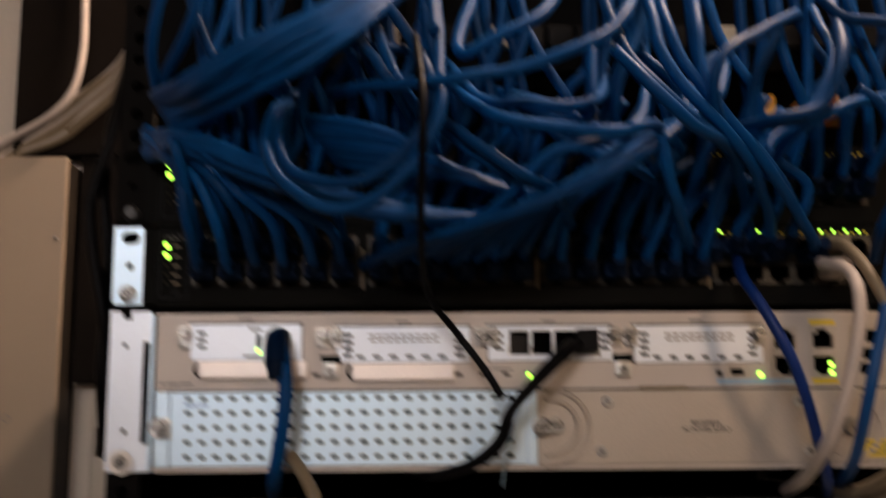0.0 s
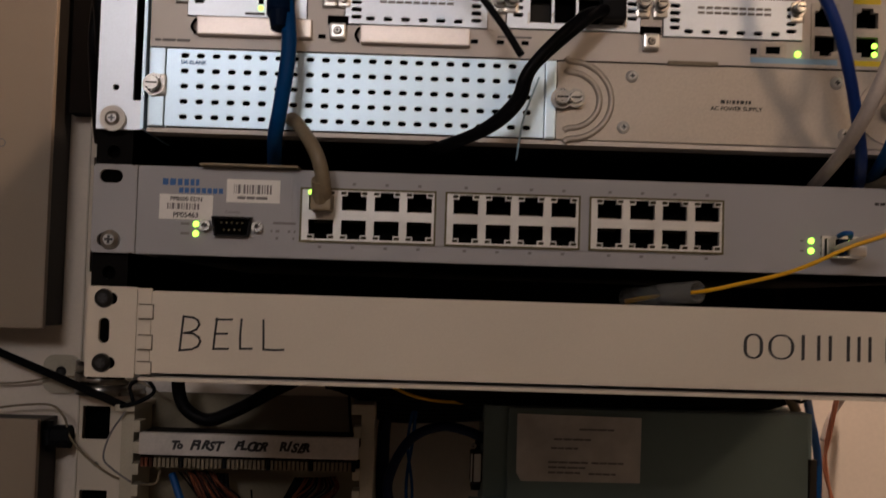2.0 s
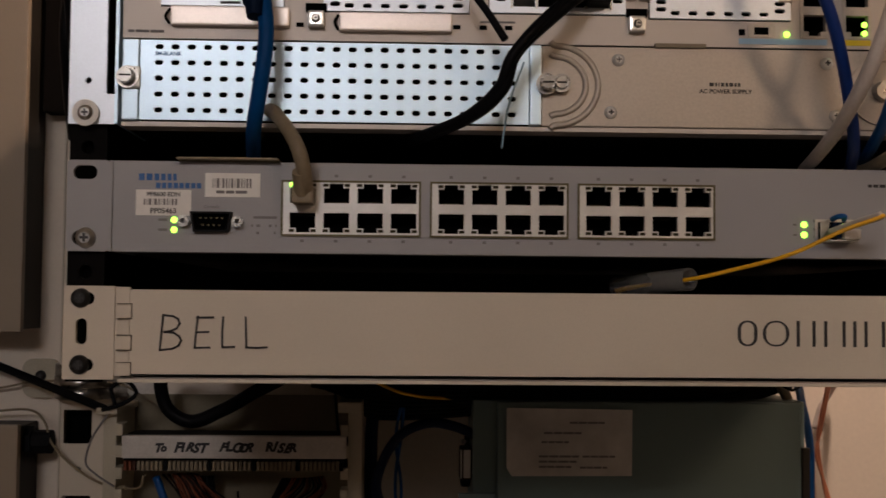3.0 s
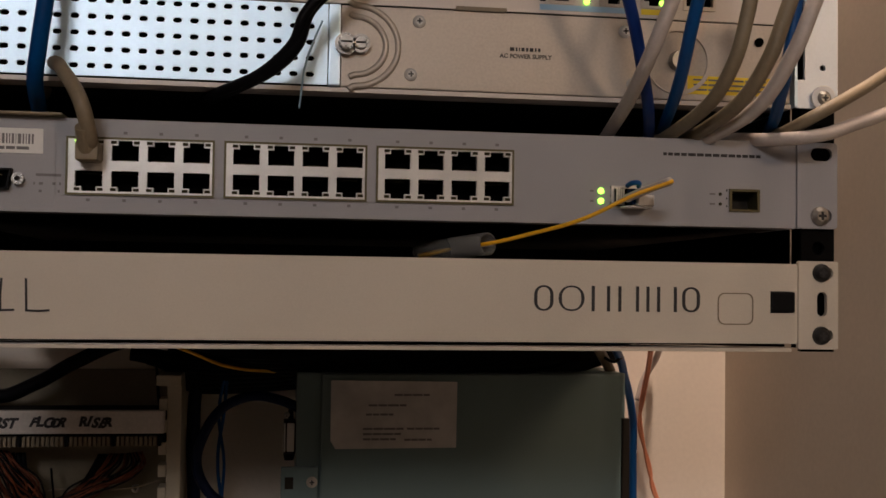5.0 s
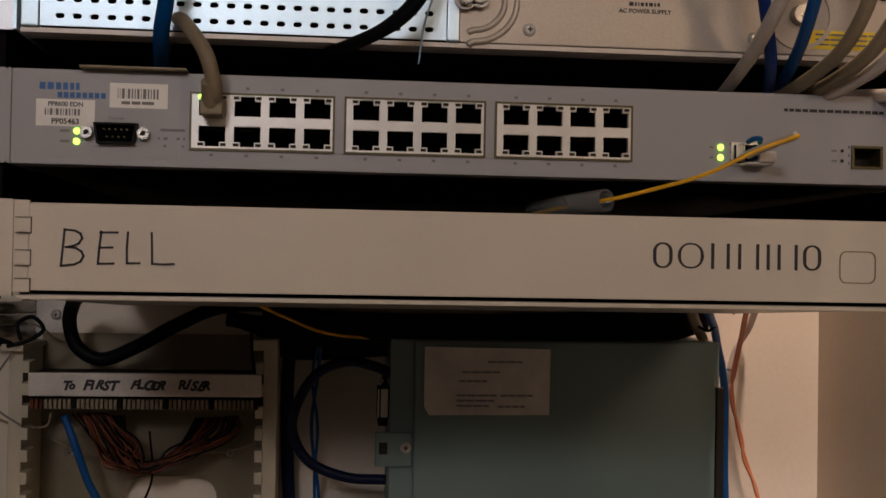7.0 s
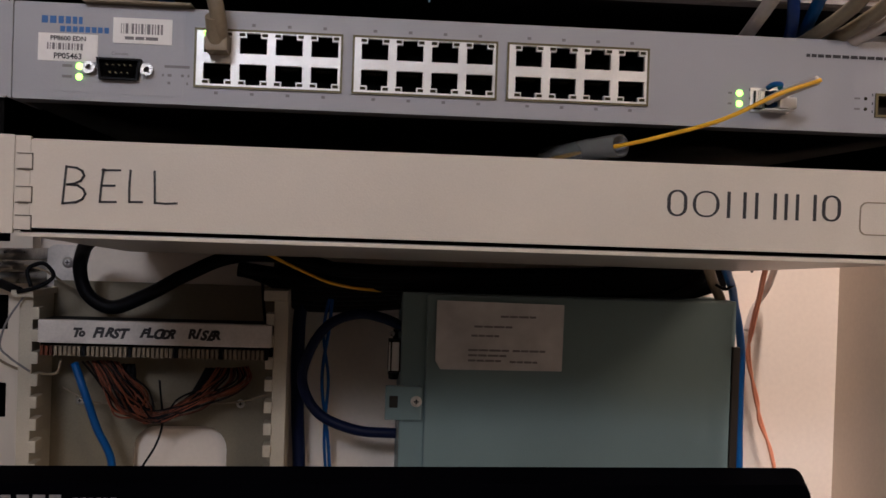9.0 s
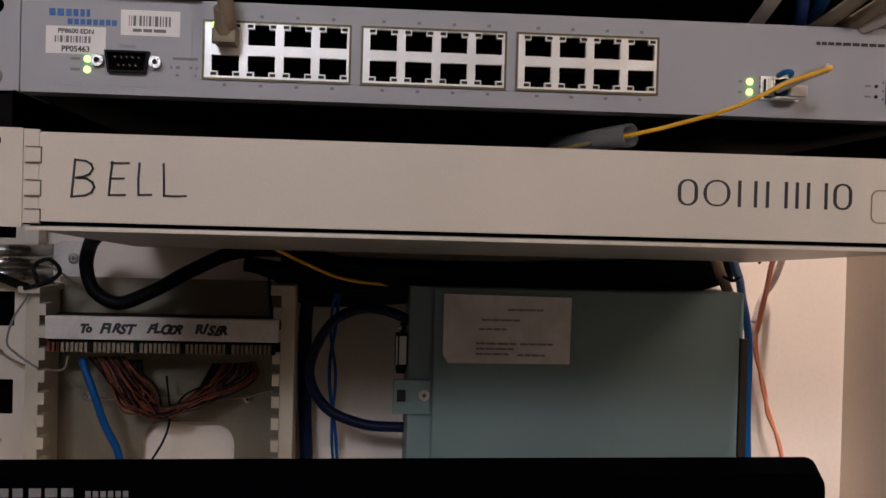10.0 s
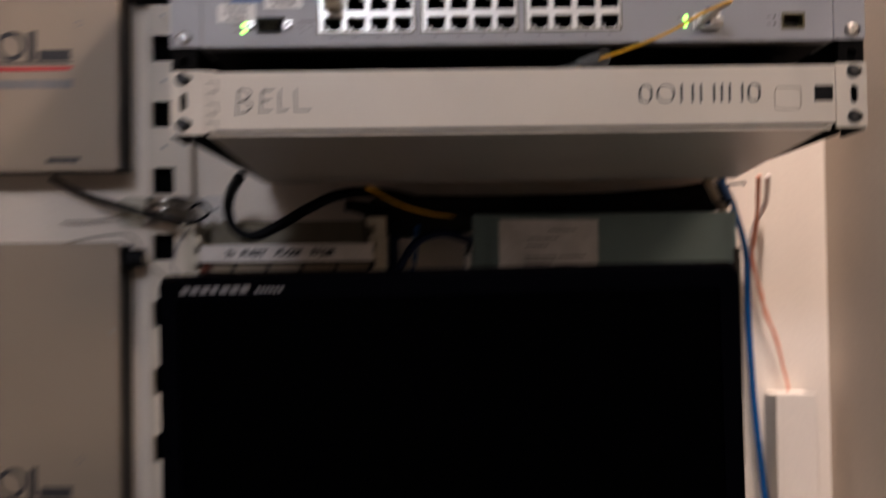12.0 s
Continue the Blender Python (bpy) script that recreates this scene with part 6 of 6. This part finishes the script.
cable("hookup_wire", "copper", .0011, "red-brown twisted pair behind the connector", [(-0.228, 0.36, -0.068), (-0.229, 0.365, -0.079), (-0.232, 0.36, -0.088)])
cable("hookup_wire", "copper", .0011, "red-brown twisted pair behind the connector", [(-0.224, 0.36, -0.068), (-0.227, 0.365, -0.078), (-0.23, 0.36, -0.088)])
cable("wall_cable", "white", .0026, "pale cable in a loose bundle over the cabinet", [(-0.313, 0.3, 0.477), (-0.336, 0.335, 0.464), (-0.361, 0.35, 0.449), (-0.395, 0.365, 0.432), (-0.427, 0.375, 0.414), (-0.47, 0.38, 0.388)])
cable("wall_cable", "tan", .0026, "pale cable in a loose bundle over the cabinet", [(-0.314, 0.3, 0.474), (-0.336, 0.335, 0.46), (-0.362, 0.35, 0.448), (-0.394, 0.365, 0.429), (-0.428, 0.375, 0.409), (-0.47, 0.38, 0.385)])
cable("wall_cable", "tan", .0026, "pale cable in a loose bundle over the cabinet", [(-0.315, 0.3, 0.471), (-0.336, 0.335, 0.457), (-0.363, 0.35, 0.443), (-0.394, 0.365, 0.425), (-0.429, 0.375, 0.407), (-0.469, 0.38, 0.382)])
cable("wall_cable", "white", .0026, "pale cable in a loose bundle over the cabinet", [(-0.315, 0.3, 0.468), (-0.337, 0.335, 0.453), (-0.364, 0.35, 0.436), (-0.394, 0.365, 0.419), (-0.431, 0.375, 0.401), (-0.469, 0.38, 0.378)])
cable("wall_cable", "tan", .0026, "pale cable in a loose bundle over the cabinet", [(-0.316, 0.3, 0.465), (-0.337, 0.335, 0.449), (-0.364, 0.35, 0.432), (-0.394, 0.365, 0.415), (-0.432, 0.375, 0.398), (-0.469, 0.38, 0.375)])
cable("wall_cable", "tan", .0026, "pale cable in a loose bundle over the cabinet", [(-0.317, 0.3, 0.462), (-0.337, 0.335, 0.446), (-0.365, 0.35, 0.428), (-0.393, 0.365, 0.411), (-0.433, 0.375, 0.396), (-0.469, 0.38, 0.372)])
cable("wall_cable", "white", .0026, "pale cable in a loose bundle over the cabinet", [(-0.318, 0.3, 0.459), (-0.338, 0.335, 0.442), (-0.366, 0.35, 0.425), (-0.393, 0.365, 0.406), (-0.435, 0.375, 0.392), (-0.469, 0.38, 0.369)])
cable("wall_cable", "tan", .0026, "pale cable in a loose bundle over the cabinet", [(-0.319, 0.3, 0.456), (-0.338, 0.335, 0.439), (-0.367, 0.35, 0.419), (-0.393, 0.365, 0.408), (-0.436, 0.375, 0.392), (-0.468, 0.38, 0.366)])
cable("wall_cable", "tan", .0026, "pale cable in a loose bundle over the cabinet", [(-0.32, 0.3, 0.453), (-0.338, 0.335, 0.435), (-0.367, 0.35, 0.415), (-0.393, 0.365, 0.402), (-0.437, 0.375, 0.389), (-0.468, 0.38, 0.363)])
cable("wall_cable", "white", .0036, "white cable dropping from above", [(-0.378, 0.36, 0.575), (-0.375, 0.36, 0.532), (-0.373, 0.355, 0.482), (-0.38, 0.355, 0.446), (-0.4, 0.36, 0.424), (-0.432, 0.37, 0.409), (-0.47, 0.38, 0.39)])
cable("thick_cable", "black", .0036, "black cable running down beside the rail", [(-0.245, 0.03, 0.372), (-0.252, 0.05, 0.353), (-0.26, 0.06, 0.328), (-0.271, 0.06, 0.29), (-0.273, 0.06, 0.267), (-0.264, 0.055, 0.226), (-0.259, 0.06, 0.187), (-0.266, 0.09, 0.149)])
cable("thick_cable", "black", .0036, "black cable running down beside the rail", [(-0.242, 0.03, 0.372), (-0.257, 0.06, 0.353), (-0.266, 0.07, 0.325), (-0.268, 0.07, 0.286), (-0.264, 0.07, 0.252), (-0.264, 0.07, 0.211), (-0.265, 0.07, 0.175), (-0.268, 0.1, 0.129)])

# leads that leave every port of the two dark switches
rnd = random.Random(7)
for S0, upper in ((Z + .2098, False), (Z + .2543, True)):
    for w, b in enumerate((-.1990, -.1035, -.0080, .0860)):
        for k in range(6):
            pitch = .0150 if w < 3 else .01467
            px = b + pitch * (k + .5)
            for up in (1, 0):
                if w == 3 and not upper and (k > 2 or not up):
                    continue
                z = S0 - Z + (.0300 if up else .0175)
                j = lambda a: rnd.uniform(-a, a)
                if upper:
                    tx = px + j(.025)
                    way = [(tx + j(.015), -.022 + j(.006), .44), (tx, -.036 + j(.008), .36 + j(.02)), (px + j(.008), -.036 + j(.006), z + .035), (px, -.026, z + .006), (px, -.006, z)]
                elif w == 0:
                    far = px + .205
                    way = [(-.223 + j(.002), -.010, .298 + j(.008)), (-.208 + .12 * far + j(.003), -.034 + j(.005), .287 + j(.005)), (-.205 + .62 * far + j(.003), -.054 + j(.006), z + .046 - .18 * far), (-.205 + .93 * far, -.046, z + .018), (px, -.024, z + .002), (px, -.006, z)]
                else:
                    tx = px + (.020 if w < 3 else -.006) + j(.010)
                    way = [(tx + .02, -.020 + j(.005), .312 + j(.01)), (tx, -.034 + j(.006), .282 + j(.008)), (px + .006 + j(.003), -.036 + j(.004), z + .028), (px, -.026, z + .006), (px, -.006, z)]
                lead("blue", way)

# leads that fan out from the rail across the lower ports
for k in range(5):
    lead("blue", [(-.224, -.008, .303 - k * .0022), (-.198, -.046, .293 - k * .0022), (-.158 + k * .002, -.070 - .002 * (k % 3), .274 - k * .0030), (-.118 + k * .003, -.076, .256 - k * .0024), (-.078 + k * .004, -.070, .248 - k * .0012), (-.036 + k * .005, -.048, .246 + k * .0016)])

# plugs that can be told apart
pl = thing("cable_plug", (-.1506, -.01, Z + .19), "dark blue moulded plug in the router card", "plug")
part("body", hose([(-.1505, .003, Z + .1895), (-.1505, -.006, Z + .1915), (-.1505, -.015, Z + .1905), (-.1503, -.021, Z + .1850), (-.1498, -.025, Z + .1765)], .0058, 16, step=6), "plugblue", pl, smooth=True)
part("strain_relief", rod((-.1499, -.0235, Z + .1795), (-.1493, -.0265, Z + .1690), .0054, .0038, 16), "plugblue", pl)
pl = thing("cable_plug", (-.1285, -.01, N0 + .026), "grey-beige moulded plug in the first port", "plug")
part("body", box(-.1325, -.1225, -.015, .004, N0 + .0232, N0 + .0318, .0012), "tan", pl)
part("strain_relief", rod((-.1277, -.012, N0 + .0285), (-.1282, -.020, N0 + .0375), .0043, .0036, 14), "tan", pl)
pl = thing("cable_plug", (.15, -.01, Z + .235), "grey-beige moulded plug in the dark switch", "plug")
part("body", box(.1440, .1560, -.020, .002, Z + .2360, Z + .2450, .0015), "tan", pl)
pl = thing("cable_plug", (.15, -.01, Z + .225), "white moulded plug in the dark switch", "plug")
part("body", box(.1440, .1560, -.022, .002, Z + .2230, Z + .2320, .0015), "white", pl)
pl = thing("cable_plug", (.015, -.004, Z + .188), "black moulded plugs in the four-port card", "plug")
part("body", box(.0080, .0200, -.012, .002, Z + .1830, Z + .1955, .0015), "blackpl", pl)

# clear tube round the yellow fibre
tb = thing("clear_tube", (.06, .01, Z + .05), "clear plastic tube holding a yellow fibre", "tube")
a, b = Vector((.0600, -.002, Z + .0498)), Vector((.0330, .044, Z + .0462))
d = (b - a).normalized()
side = d.cross(Vector((0, 0, 1))).normalized()
upv = side.cross(d)
bm = bmesh.new()
rings = []
for q, r in ((a, .0056), (b, .0056), (b, .0047), (a, .0047)):
    rings.append([bm.verts.new(q + r * (math.cos(2 * math.pi * k / 20) * side + math.sin(2 * math.pi * k / 20) * upv)) for k in range(20)])
for i in range(4):
    for k in range(20):
        bm.faces.new((rings[i][k], rings[i][(k + 1) % 20], rings[(i + 1) % 4][(k + 1) % 20], rings[(i + 1) % 4][k]))
part("wall", bm, "clear", tb, smooth=True)

# dark panel above the switches
pp = thing("jack_field_unit", (0, .1, Z + .343), "black patch panel with ivory and amber jacks behind the leads", "jack field")
part("faceplate", plate(rect(-.2235, .2235, Z + .3435, Z + .4310), [], .002, .004), "rail", pp)
# black sheet stands in for the shade between switches and faceplate
part("gap_shade_sheet", plate(rect(-.2235, .2235, Z + .2985, Z + .3475), [], .010, .004), "void", pp)
for k in range(24):
    kx = -.19 + k * .0162
    for zz in (.362, .405):
        part("jack_insert", box(kx - .0065, kx + .0065, -.004, .004, Z + zz - .006, Z + zz + .006, .001), ("bix" if (k * 7 + int(zz * 1000)) % 4 == 0 else "blackpl"), pp)
for kx in (.118, .142, .160):
    part("amber_plug", box(kx - .004, kx + .004, -.012, .011, Z + .312, Z + .325, .001), "amber", pp, "amber plug")
